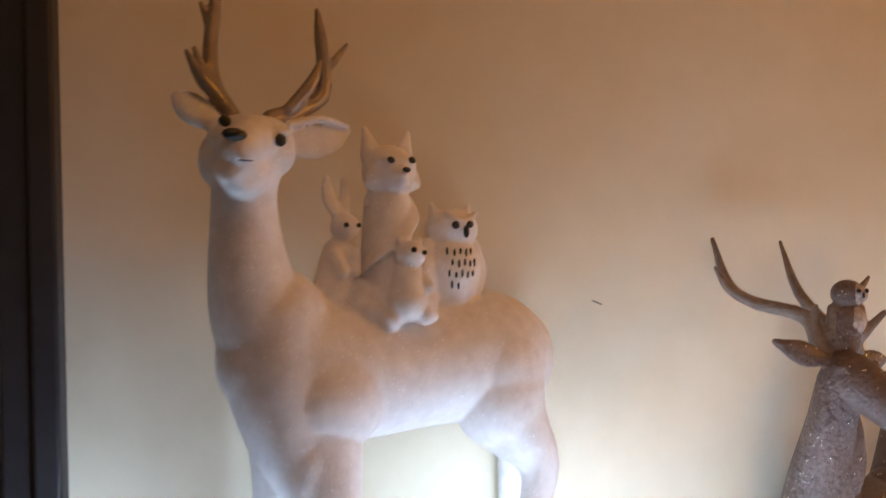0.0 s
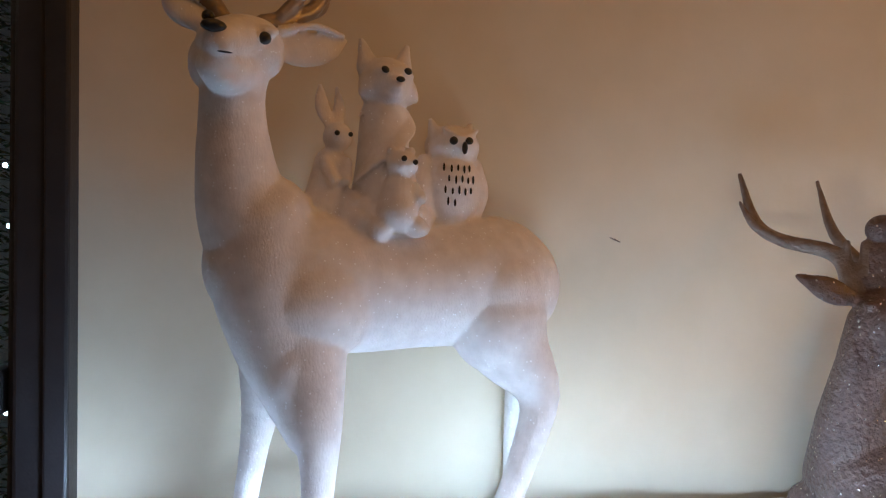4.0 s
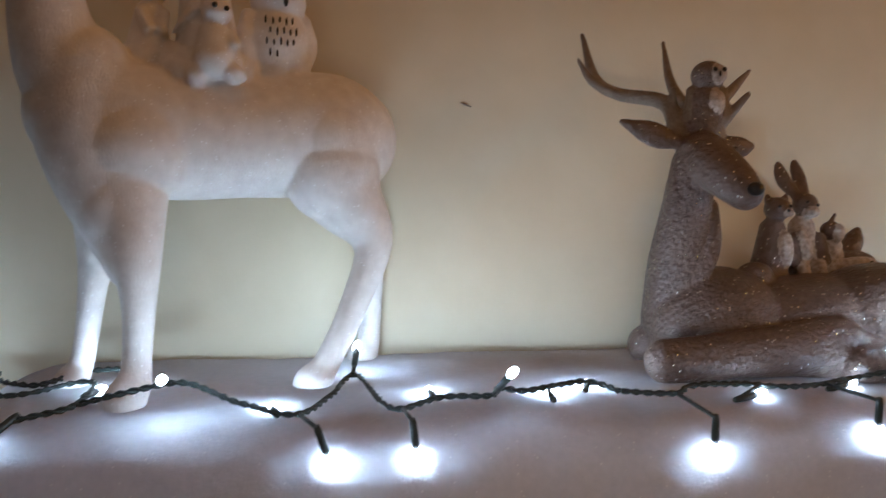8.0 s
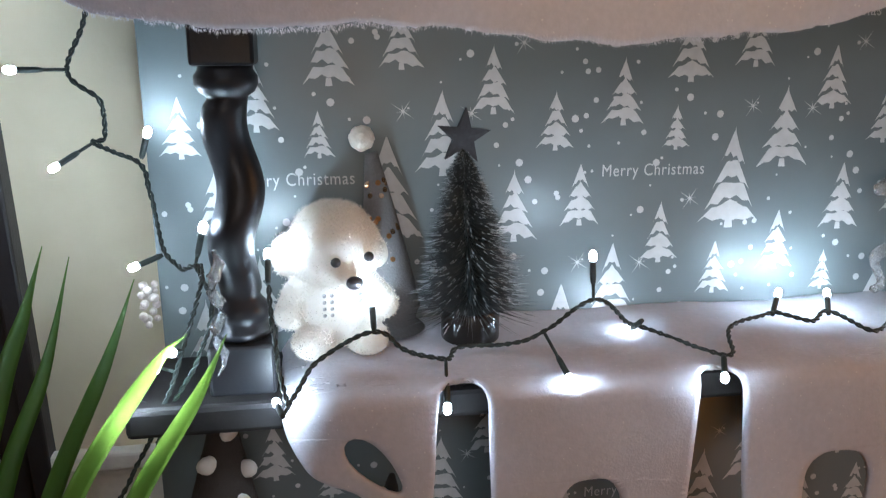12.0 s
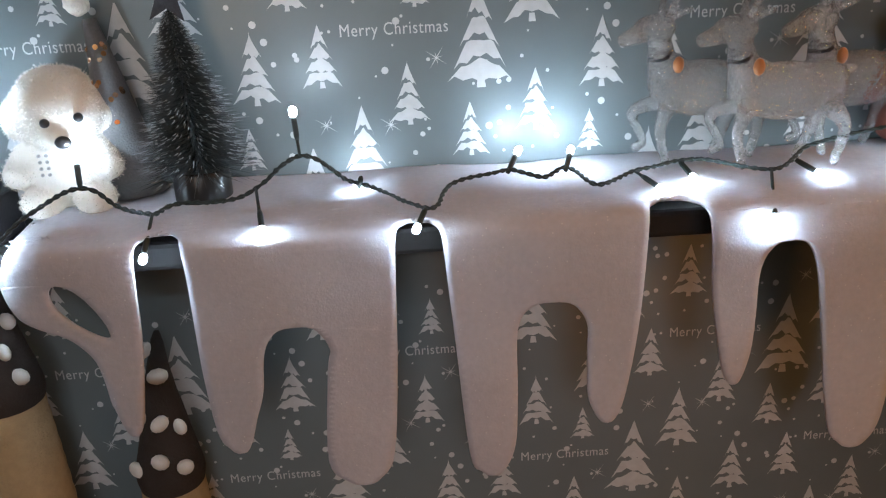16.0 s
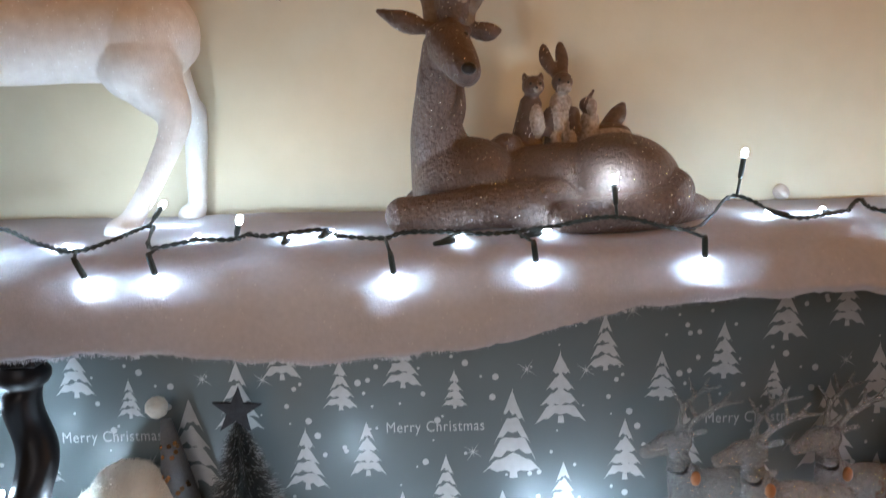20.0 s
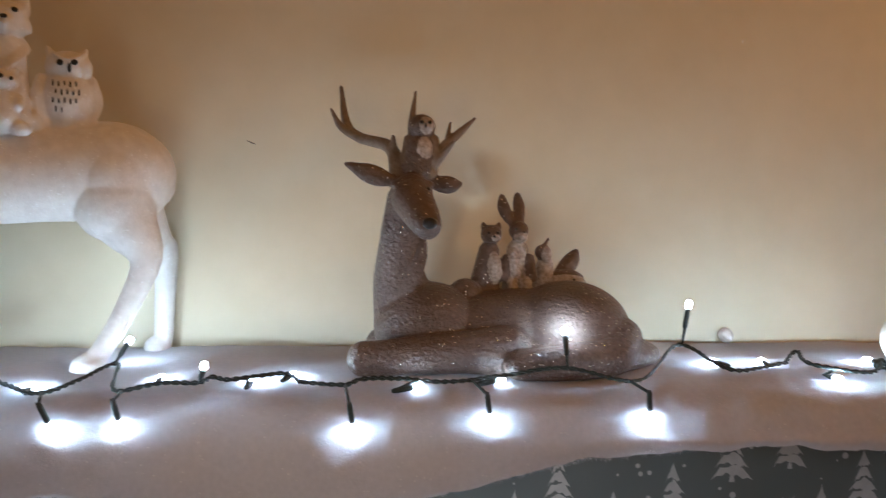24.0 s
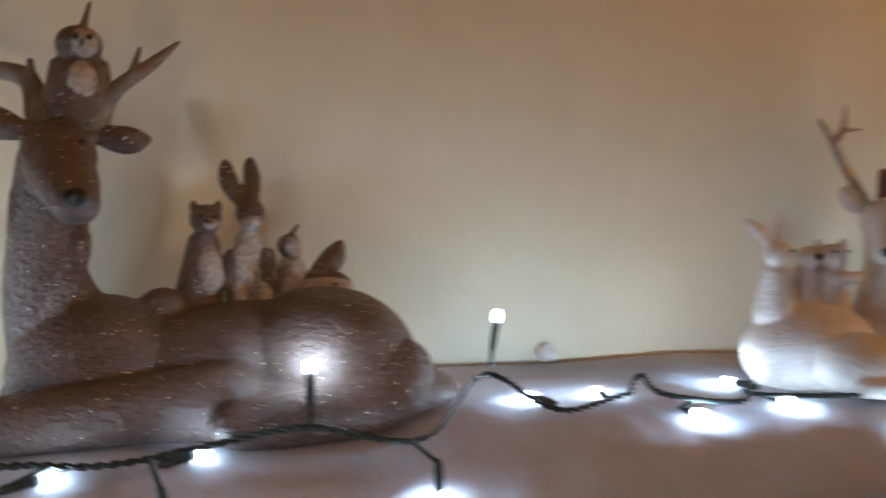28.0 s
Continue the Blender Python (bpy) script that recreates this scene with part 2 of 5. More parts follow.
def tube(bm, pts, radii, sides=6, cap=True, mat=0):
    """A round tube along points, with a radius for each."""
    rings, up = [], Vector((0.01, 0.02, 1))
    for i, p in enumerate(pts):
        d = (pts[min(i + 1, len(pts) - 1)] - pts[max(i - 1, 0)]).normalized()
        a = d.cross(up)
        a = a.normalized() if a.length > 0.05 else d.cross(Vector((0, 1, 0))).normalized()
        b = d.cross(a)
        rings.append([bm.verts.new(p + radii[i] * (a * math.cos(k * math.tau / sides) + b * math.sin(k * math.tau / sides))) for k in range(sides)])
    for r, s in zip(rings, rings[1:]):
        for k in range(sides):
            f = bm.faces.new((r[k], r[(k + 1) % sides], s[(k + 1) % sides], s[k]))
            f.smooth, f.material_index = True, mat
    if cap:
        for ring in (rings[0][::-1], rings[-1]):
            bm.faces.new(ring).material_index = mat


class Clay:
    """A figure of merged balls and limbs, cast as one mesh."""

    def __init__(self):
        self.balls, self.after, self.coats = [], [], []

    def ball(self, c, r, m=0, turn=(0, 0, 0)):
        r = (r, r, r) if isinstance(r, (int, float)) else r
        self.balls.append((Vector(c), Vector(r), Euler([radians(a) for a in turn]).to_matrix(), m))
        return self

    def limb(self, pts, m=0, flat=1.0):
        """Points (x, y, z, radius); a chain of close balls between them."""
        if len(pts) > 2:
            p = [tuple(2 * u - v for u, v in zip(pts[0], pts[1])), *pts, tuple(2 * u - v for u, v in zip(pts[-1], pts[-2]))]
            fine = []
            for a, b, c, d in zip(p, p[1:], p[2:], p[3:]):
                for t in (0, 0.25, 0.5, 0.75):
                    q = [0.5 * (2 * v + (w - u) * t + (2 * u - 5 * v + 4 * w - x) * t * t + (3 * v - u - 3 * w + x) * t ** 3) for u, v, w, x in zip(a, b, c, d)]
                    q[3] = max(q[3], min(b[3], c[3]))
                    fine.append(q)
            pts = fine + [pts[-1]]
        for a, b in zip(pts, pts[1:]):
            n = max(2, int((Vector(b[:3]) - Vector(a[:3])).length / (0.45 * min(a[3], b[3]) + 1e-4)))
            for i in range(n + 1):
                q = [u + (v - u) * i / n for u, v in zip(a, b)]
                self.balls.append((Vector(q[:3]), Vector((q[3], q[3] * flat, q[3])), Matrix.Identity(3), m))
        return self

    def paint(self, c, r, m):
        """Paint of another colour where the surface lies inside an oval."""
        self.coats.append((np.array(c), np.array(r), m))
        return self

    def dot(self, c, r, m, turn=(0, 0, 0)):
        """A bead or brush mark set on the finished surface."""
        r = (r, r, r) if isinstance(r, (int, float)) else r
        self.after.append((Vector(c), Vector(r), Euler([radians(a) for a in turn]).to_matrix(), m))
        return self

    def cast(self, name, mats, where, turn, voxel, label, category, smooth=5, group="", size=1.0):
        fine = []
        for level in (2, 3, 4):
            ball = bmesh.new()
            bmesh.ops.create_icosphere(ball, subdivisions=level, radius=1)
            fine.append(([v.co.copy() for v in ball.verts], [[v.index for v in f.verts] for f in ball.faces]))
            ball.free()
        verts, faces = [], []
        for c, r, q, _ in self.balls:
            n = len(verts)
            shape, tris = fine[(max(r) > 5 * voxel) + (max(r) > 16 * voxel)]
            verts += [c + q @ Vector((v.x * r.x, v.y * r.y, v.z * r.z)) for v in shape]
            faces += [[n + k for k in f] for f in tris]
        rough = bpy.data.meshes.new("rough")
        rough.from_pydata(verts, [], faces)
        tmp = new("rough", rough)
        rem = tmp.modifiers.new("r", "REMESH")
        rem.mode, rem.voxel_size, rem.use_smooth_shade = "VOXEL", voxel, True
        sm = tmp.modifiers.new("s", "SMOOTH")
        sm.factor, sm.iterations = 0.5, smooth
        me = bpy.data.meshes.new_from_object(tmp.evaluated_get(bpy.context.evaluated_depsgraph_get()))
        bpy.data.objects.remove(tmp)
        bpy.data.meshes.remove(rough)
        me.name = name
        me.materials.clear()
        for m in mats:
            me.materials.append(m)
        co = np.empty(len(me.polygons) * 3)
        me.polygons.foreach_get("center", co)
        co = co.reshape(-1, 3)
        best, which = np.full(len(co), 1e9), np.zeros(len(co), int)
        order = np.argsort(co[:, 0])
        along = co[order, 0]
        for c, r, q, m in self.balls:
            reach = max(r) + 0.006
            near = order[np.searchsorted(along, c[0] - reach):np.searchsorted(along, c[0] + reach)]
            near = near[np.abs(co[near, 2] - c[2]) < reach]
            u = (co[near] - np.array(c)) @ np.array(q) / np.array(r)
            d = (np.linalg.norm(u, axis=1) - 1) * min(r)
            hit = near[d < best[near]]
            best[hit], which[hit] = d[d < best[near]], m
        for c, r, m in self.coats:
            which[np.linalg.norm((co - c) / r, axis=1) < 1] = m
        me.polygons.foreach_set("material_index", which.astype(np.int32))
        if self.after:
            bm = bmesh.new()
            bm.from_mesh(me)
            for c, r, q, m in self.after:
                made = bmesh.ops.create_icosphere(bm, subdivisions=2, radius=1, matrix=Matrix.Translation(c) @ q.to_4x4() @ Matrix.Diagonal((*r, 1)))
                for f in {f for v in made["verts"] for f in v.link_faces}:
                    f.material_index, f.smooth = m, True
            bm.to_mesh(me)
            bm.free()
        me.shade_smooth()
        ob = new(name, me)
        ob.matrix_world = pose(*where, 0, 0, turn) @ Matrix.Scale(size, 4)
        return tagged(ob, label, category, group)


# ---- the room ----
WALL_Y = 0.762
solid("wall_back", box(-0.175, WALL_Y, 0, 3.2, 0.9, 2.5), WALL, "beige plastered wall behind the decorated shelves", "wall")
solid("wall_left", box(-1.6, 0.78, 0, -0.42, 0.9, 2.5), WALL, "beige plastered wall beyond the dark door frame", "wall")
solid("wall_side", box(-1.72, -2.6, 0, -1.6, 0.9, 2.5), WALL, "plain beige side wall of the room", "wall")
solid("wall_right", box(3.2, -2.6, 0, 3.32, 0.9, 2.5), WALL, "plain beige end wall of the room", "wall")
solid("wall_rear", box(-1.72, -2.72, 0, 3.32, -2.6, 2.5), WALL, "plain beige wall at the far end of the room", "wall")
solid("floor", box(-1.72, -2.72, -0.1, 3.32, 0.9, 0), FRAME_WOOD, "dark wooden floor of the room", "floor")
solid("ceiling", box(-1.72, -2.72, 2.5, 3.32, 0.9, 2.6), CREAM, "cream painted ceiling of the room", "ceiling")

# ---- shelf unit ----
unit = thing("shelf_unit", (0.8, 0.65, 0), "black-stained wooden shelf unit with turned posts, decked with snow felt", "shelf")
part("upper_shelf", box(-0.862, -0.11, 1.0, 0.95, 0.108, 1.03, 0.004), DARK_WOOD, unit)
part("lower_shelf", box(-0.818, -0.09, 0.628, 0.95, 0.0295, 0.655, 0.005), SHELF_WOOD, unit)


def turned(profile, n=28):
    bm = bmesh.new()
    rings = [[bm.verts.new((r * math.cos(k * math.tau / n), r * math.sin(k * math.tau / n), z)) for k in range(n)] for z, r in profile]
    for a, b in zip(rings, rings[1:]):
        for k in range(n):
            bm.faces.new((a[k], a[(k + 1) % n], b[(k + 1) % n], b[k])).smooth = True
    bm.faces.new(rings[0][::-1])
    bm.faces.new(rings[-1])
    return bm


def twisted_post(n=28):
    """A barley-twist shaft between turned rings."""
    def ring(z, r, off, ang):
        return [bm.verts.new((off * math.cos(ang) + r * math.cos(k * math.tau / n), off * math.sin(ang) + r * math.sin(k * math.tau / n), z)) for k in range(n)]
    bm = bmesh.new()
    rings = [ring(z, r, 0, 0) for z, r in ((.70, .02), (.703, .0245), (.709, .0255), (.714, .022), (.719, .0245), (.725, .0255), (.73, .022), (.735, .018))]
    for i in range(41):
        u = i / 40
        grow = math.sin(u * math.pi) ** .35
        rings.append(ring(.738 + .165 * u, .0165 + .0035 * grow, .0062 * grow, 1.2 + u * 1.45 * math.tau))
    rings += [ring(z, r, 0, 0) for z, r in ((.906, .017), (.909, .022), (.915, .0255), (.922, .0255), (.927, .022), (.93, .022))]
    for a, b in zip(rings, rings[1:]):
        for k in range(n):
            bm.faces.new((a[k], a[(k + 1) % n], b[(k + 1) % n], b[k])).smooth = True
    bm.faces.new(rings[0][::-1])
    bm.faces.new(rings[-1])
    return bm


column = part("turned_post", twisted_post(), DARK_WOOD, unit)
column.location = (0.078 - 0.8, 0.605 - 0.65, 0)
part("base_block", box(-0.75, -0.074, 0.655, -0.694, -0.018, 0.70, 0.003), DARK_WOOD, unit)
part("top_block", box(-0.747, -0.071, 0.93, -0.697, -0.021, 1.0, 0.003), DARK_WOOD, unit)
part("back_panel", box(-0.803, 0.033, 0.60, 0.95, 0.05, 1.0), DARK_WOOD, unit)
part("low_panel", box(-0.82, 0.0375, 0.0, 0.95, 0.05, 0.599), DARK_WOOD, unit)


def felt(name, x0, x1, prof_pts, hem, label, nx=420):
    """A thick sheet of snow felt: lies on a shelf and hangs over its front down to the hem."""
    bm = bmesh.new()
    rows = []
    for i in range(nx + 1):
        x = x0 + (x1 - x0) * i / nx
        h = hem(x)
        line = curve_points([(0, y, z) for y, z in prof_pts] + [(0, prof_pts[-1][0] - min(.004, .6 * (prof_pts[-1][1] - h)), (prof_pts[-1][1] + h) / 2), (0, prof_pts[-1][0] - min(.001, .9 * (prof_pts[-1][1] - h)), h)], 6)
        end = min(1.0, (x - x0) / 0.06)
        drop = 0.03 * (1 - math.sqrt(max(0.0, 1 - (1 - end) ** 2)))
        row = []
        for p in line:
            w = noise.noise((x * 9, p.y * 9, p.z * 9)) * 0.004 + noise.noise((x * 45, p.y * 45, p.z * 45)) * 0.0012
            front = min(1.0, max(0.0, (0.70 - p.y) / 0.15))
            row.append(bm.verts.new((x, p.y + (0 if p.y > 0.7 else -w) + 1.6 * drop * front, p.z + w - drop * min(1.0, max(0.0, (p.z - h) / 0.03)))))
        rows.append(row)
    for a, b in zip(rows, rows[1:]):
        for k in range(len(a) - 1):
            bm.faces.new((a[k], a[k + 1], b[k + 1], b[k])).smooth = True
    ob = new(name, mesh_of(name, bm, SNOW))
    so = ob.modifiers.new("thick", "SOLIDIFY")
    so.thickness, so.offset = 0.007, -1
    return tagged(ob, label, "snow blanket")


HEM = [(-0.2, 0.99), (-0.095, 0.958), (-0.086, 0.97), (-0.078, 0.996), (-0.05, 0.99), (0.0, 0.968), (0.087, 0.955), (0.228, 0.959), (0.375, 0.945), (0.51, 0.955), (0.66, 0.988), (0.82, 0.998), (1.02, 0.988), (1.07, 0.982), (1.108, 0.965), (1.18, 0.983), (1.32, 0.997), (1.8, 0.99)]


def upper_hem(x):
    return float(np.interp(x, [h[0] for h in HEM], [h[1] for h in HEM])) + 0.0035 * noise.noise((x * 30, 3, 7)) + 0.0018 * noise.noise((x * 160, 3, 7))


UPPER = [(0.747, 1.057), (0.70, 1.055), (0.64, 1.051), (0.58, 1.045), (0.545, 1.037), (0.525, 1.026), (0.514, 1.010)]
UPPER_SNOW = felt("snow_blanket", -0.095, 1.7, UPPER, upper_hem, "white glittery snow felt draped over the upper shelf")

def fringe(name, x0, x1, hem, y, count, parent, seed):
    """Loose fibres along a felt edge."""
    rng = random.Random(seed)
    verts, faces = [], []
    for i in range(count):
        x = rng.uniform(x0, x1)
        o = Vector((x, y + rng.uniform(-.002, .006), hem(x) + rng.uniform(-.001, .004)))
        d = Vector((rng.uniform(-.7, .7), rng.uniform(-.6, .2), -1)).normalized() * rng.uniform(.001, .0036)
        sd = Vector((.00022, .0001, 0))
        k = len(verts)
        verts += [o - sd, o + sd, o + d]
        faces.append((k, k + 1, k + 2))
    me = bpy.data.meshes.new(name)
    me.from_pydata(verts, [], faces)
    me.materials.append(SNOW)
    ob = tagged(new(name, me), kind="stuff")
    ob.parent = parent
    return ob


fringe("fringe", -.085, 1.65, upper_hem, .513, 9000, UPPER_SNOW, 8)

# ---- figures on the upper shelf ----
d = Clay()
d.limb([(.02, .008, 1.262, .047), (.045, .01, 1.252, .052), (.085, .01, 1.248, .050), (.13, .01, 1.249, .0485), (.17, .01, 1.252, .051), (.198, .01, 1.253, .052), (.211, .01, 1.25, .0485)], flat=.93)
d.limb([(.02, .008, 1.27, .043), (.002, .005, 1.295, .034), (-.008, 0, 1.325, .027), (-.013, -.005, 1.37, .022), (-.012, -.01, 1.40, .024)])
d.ball((-.009, -.007, 1.409), (.0295, .025, .0185)).ball((.003, -.012, 1.402), (.0165, .018, .017)).ball((-.026, .002, 1.397), (.0155, .017, .021)).ball((-.008, -.018, 1.416), (.022, .014, .010))
d.limb([(-.012, -.011, 1.392, .020), (-.022, -.027, 1.386, .0165), (-.031, -.036, 1.386, .0125)]).limb([(-.013, -.021, 1.407, .0175), (-.024, -.036, 1.402, .0145), (-.030, -.044, 1.398, .0118)]).ball((-.027, -.041, 1.387), (.0105, .0085, .008)).ball((-.026, -.037, 1.377), (.0095, .0085, .006))
d.ball((.002, -.031, 1.413), (.009, .006, .0045), turn=(0, -10, 0))
d.limb([(-.03, 0, 1.42, .006), (-.045, .004, 1.43, .011), (-.054, .004, 1.436, .006)], flat=.5)
d.limb([(.012, 0, 1.415, .007), (.033, .002, 1.414, .0125), (.052, .002, 1.418, .0115), (.068, .002, 1.425, .0035)], flat=.32).limb([(.020, -.004, 1.424, .003), (.044, -.004, 1.431, .003), (.066, -.002, 1.428, .002)])
d.limb([(.034, .004, 1.238, .042), (.039, -.008, 1.205, .031), (.044, -.026, 1.155, .018), (.045, -.03, 1.12, .012), (.043, -.03, 1.08, .0105), (.041, -.032, 1.068, .012), (.034, -.036, 1.056, .015)])
d.limb([(.03, .025, 1.22, .03), (.022, .036, 1.15, .013), (.013, .042, 1.08, .009), (.004, .042, 1.06, .013)])
d.limb([(.195, .004, 1.245, .047), (.206, -.008, 1.205, .032), (.226, -.024, 1.165, .0165), (.207, -.03, 1.115, .0115), (.182, -.036, 1.072, .0105), (.168, -.040, 1.056, .015)])
d.limb([(.215, .025, 1.225, .03), (.245, .042, 1.18, .014), (.252, .044, 1.168, .013), (.25, .044, 1.11, .0115), (.248, .044, 1.07, .0105), (.24, .04, 1.062, .013)])
d.limb([(.24, .01, 1.262, .008), (.25, .012, 1.24, .009), (.25, .012, 1.226, .004)])
for pts in ([(-.02, 0, 1.427, .007), (-.031, .004, 1.448, .0062), (-.032, .008, 1.475, .0055), (-.028, .01, 1.505, .005), (-.027, .01, 1.53, .0025)],
            [(-.03, -.003, 1.438, .0055), (-.043, -.008, 1.449, .005), (-.053, -.01, 1.464, .0022)], [(-.036, 0, 1.446, .005), (-.045, 0, 1.47, .0022)],
            [(-.031, .01, 1.487, .004), (-.038, .01, 1.504, .002)],
            [(.008, 0, 1.428, .007), (.035, .004, 1.439, .0062), (.049, .006, 1.451, .0058), (.051, .007, 1.473, .0055), (.049, .008, 1.495, .005), (.0465, .008, 1.514, .002)],
            [(.02, -.003, 1.435, .005), (.036, -.004, 1.455, .005), (.043, -.005, 1.472, .002)], [(.05, .008, 1.466, .004), (.061, .01, 1.478, .0035), (.073, .012, 1.493, .002)],
            [(.04, .01, 1.440, .004), (.055, .015, 1.45, .004), (.063, .02, 1.463, .002)]):
    d.limb(pts, 1)
d.limb([(.012, .004, 1.288, .037), (.019, .004, 1.25, .041), (.028, 0, 1.212, .036), (.036, -.008, 1.18, .027), (.043, -.02, 1.15, .019)])
d.ball((.045, -.010, 1.235), (.045, .034, .042)).ball((.034, -.014, 1.195), (.028, .024, .04)).ball((.196, -.010, 1.222), (.040, .034, .042))
# rabbit, fox, squirrel and owl moulded on its back
d.limb([(.058, .004, 1.305, .017), (.06, .002, 1.335, .012)]).ball((.072, -.004, 1.306), .011).limb([(.052, -.008, 1.335, .005), (.056, -.014, 1.322, .0045)]).limb([(.068, -.008, 1.335, .005), (.066, -.014, 1.322, .0045)]).ball((.063, -.003, 1.354), (.0105, .012, .0105)).limb([(.058, 0, 1.362, .004), (.053, .003, 1.376, .006), (.051, .003, 1.39, .003)], flat=.5).limb([(.065, 0, 1.362, .004), (.066, .003, 1.376, .005), (.064, .003, 1.39, .0025)], flat=.5)
d.limb([(.1, .002, 1.297, .026), (.1, 0, 1.33, .021), (.1, 0, 1.372, .018)]).ball((.1, -.003, 1.396), (.021, .019, .021)).limb([(.088, -.008, 1.392, .011), (.0795, -.009, 1.3875, .0042)], flat=.7).limb([(.112, -.008, 1.392, .011), (.1205, -.009, 1.3875, .0042)], flat=.7).ball((.1005, -.014, 1.402), (.017, .008, .008)).limb([(.1, -.017, 1.393, .009), (.1, -.0235, 1.391, .0052)]).ball((.1, -.017, 1.386), (.009, .007, .005))
for k in range(46):
    u, a = (k * .618034) % 1, -2.9 + 2.7 * ((k * .3819) % 1)
    z = 1.378 - .05 * u
    d.limb([(.1 + (.0165 + .004 * u) * math.cos(a), (.0165 + .004 * u) * math.sin(a), z, .0028), (.1 + (.0225 + .0045 * u) * math.cos(a), (.0235 + .0045 * u) * math.sin(a), z - .008, .0014)])
d.limb([(.1, -.004, 1.33, .019), (.1, -.008, 1.318, .02)]).ball((.092, -.026, 1.289), (.008, .009, .0055)).ball((.115, -.03, 1.289), (.009, .011, .0065)).limb([(.084, .006, 1.30, .014), (.076, -.006, 1.296, .0125), (.078, -.018, 1.293, .008)])
d.limb([(.087, 0, 1.408, .0095), (.0815, .001, 1.428, .003)], flat=.6).limb([(.113, 0, 1.408, .0095), (.1185, .001, 1.428, .003)], flat=.6)
d.ball((.085, -.012, 1.296), (.013, .012, .016)).ball((.122, -.01, 1.297), (.013, .014, .012)).limb([(.09, -.014, 1.34, .006), (.09, -.02, 1.30, .007)]).limb([(.112, -.014, 1.34, .006), (.116, -.02, 1.30, .007)])
d.limb([(.1, -.028, 1.30, .0155), (.1, -.028, 1.318, .011)]).ball((.102, -.031, 1.334), (.0115, .011, .010)).ball((.094, -.029, 1.344), .004).ball((.109, -.029, 1.344), .004).limb([(.112, -.03, 1.318, .005), (.113, -.038, 1.31, .005)]).ball((.088, -.026, 1.288), .009).ball((.112, -.034, 1.29), .008)
d.ball((.154, -.002, 1.322), (.026, .022, .032)).ball((.156, -.004, 1.355), (.0225, .018, .017)).limb([(.141, -.004, 1.364, .006), (.137, -.004, 1.374, .0022)]).limb([(.168, -.004, 1.364, .006), (.172, -.004, 1.374, .0022)])
d.limb([(.142, -.017, 1.366, .0024), (.156, -.021, 1.360, .0024), (.17, -.017, 1.367, .0024)]).limb([(.131, -.006, 1.342, .006), (.1285, -.01, 1.32, .008), (.134, -.012, 1.298, .004)], flat=.8).limb([(.177, -.004, 1.342, .006), (.1795, -.006, 1.32, .008), (.174, -.008, 1.298, .004)], flat=.8)
d.dot((-.0005, -.0372, 1.407), (.0044, .003, .0044), 2).dot((-.0365, -.0535, 1.4050), (.0082, .0045, .0042), 2).dot((-.036, -.034, 1.4165), (.0042, .004, .0038), 2).dot((-.0035, -.0372, 1.4075), (.0052, .0012, .0034), 3)
d.dot((-.0295, -.0545, 1.3895), (.005, .0014, .0006), 2)
for x, z in ((.0915, 1.403), (.1095, 1.404)):
    d.dot((x, -.0212, z), (.0032, .002, .0026), 2, (0, 20, 0))
d.dot((.1003, -.0285, 1.3955), (.0036, .002, .0022), 2).dot((.0585, -.0145, 1.355), .002, 2).dot((.069, -.0135, 1.355), .0018, 2).dot((.0985, -.041, 1.337), .0022, 2).dot((.107, -.0415, 1.335), .002, 2)
d.dot((.148, -.0215, 1.357), .0033, 2).dot((.161, -.022, 1.358), (.0035, .002, .003), 2).dot((.1565, -.0235, 1.352), (.002, .003, .005), 2)
for i in range(17):
    row, col = divmod(i, 5)
    x, z = .1415 + .0052 * col + .0026 * (row % 2), 1.337 - .0085 * row - .001 * (col % 2)
    d.dot((x, -.0026 - .022 * math.sqrt(max(.05, 1 - ((x - .154) / .026) ** 2 - ((z - 1.322) / .032) ** 2)), z), (.0008, .0012, .0034 - .0004 * (i % 3)), 2)
d.cast("stag_statue", (WHITE_RESIN, HORN, BLACK, CREAM), (-.0037, .6093, -.0375), 21, .0015, "white standing stag statue with bronze antlers and small animals aboard", "statue", 6, "deer statues", 1.03)

b = Clay()
b.ball((0, .01, 1.078), (.125, .06, .05), 1).ball((.05, .0, 1.082), (.068, .066, .056), 1).ball((.01, -.004, 1.06), (.14, .07, .03), 1).ball((-.1, .005, 1.085), (.058, .056, .052), 1)
b.limb([(-.118, .02, 1.09, .041), (-.131, .005, 1.14, .0275), (-.13, -.008, 1.19, .0205), (-.124, -.014, 1.222, .021)], 1)
b.ball((-.119, -.018, 1.228), (.023, .026, .023)).limb([(-.118, -.03, 1.224, .0215), (-.109, -.05, 1.207, .018), (-.104, -.06, 1.197, .0145)])
b.ball((-.132, -.026, 1.238), (.009, .009, .005)).ball((-.104, -.024, 1.239), (.009, .009, .005)).ball((-.119, -.022, 1.212), (.017, .019, .014)).ball((-.104, -.059, 1.2), (.0125, .010, .0105))
for k in range(110):
    u, a = (k * .618034) % 1, -3.0 + 2.8 * ((k * .381966 + .13) % 1)
    z, r = 1.205 - .105 * u, .0185 + .015 * u
    x, y = -.128 + .006 * u, -.011 + .03 * u
    b.limb([(x + r * math.cos(a), y + r * math.sin(a), z, .0036), (x + (r + .0035) * math.cos(a + .12), y + (r + .0035) * math.sin(a + .12), z - .014, .0014)], 1)
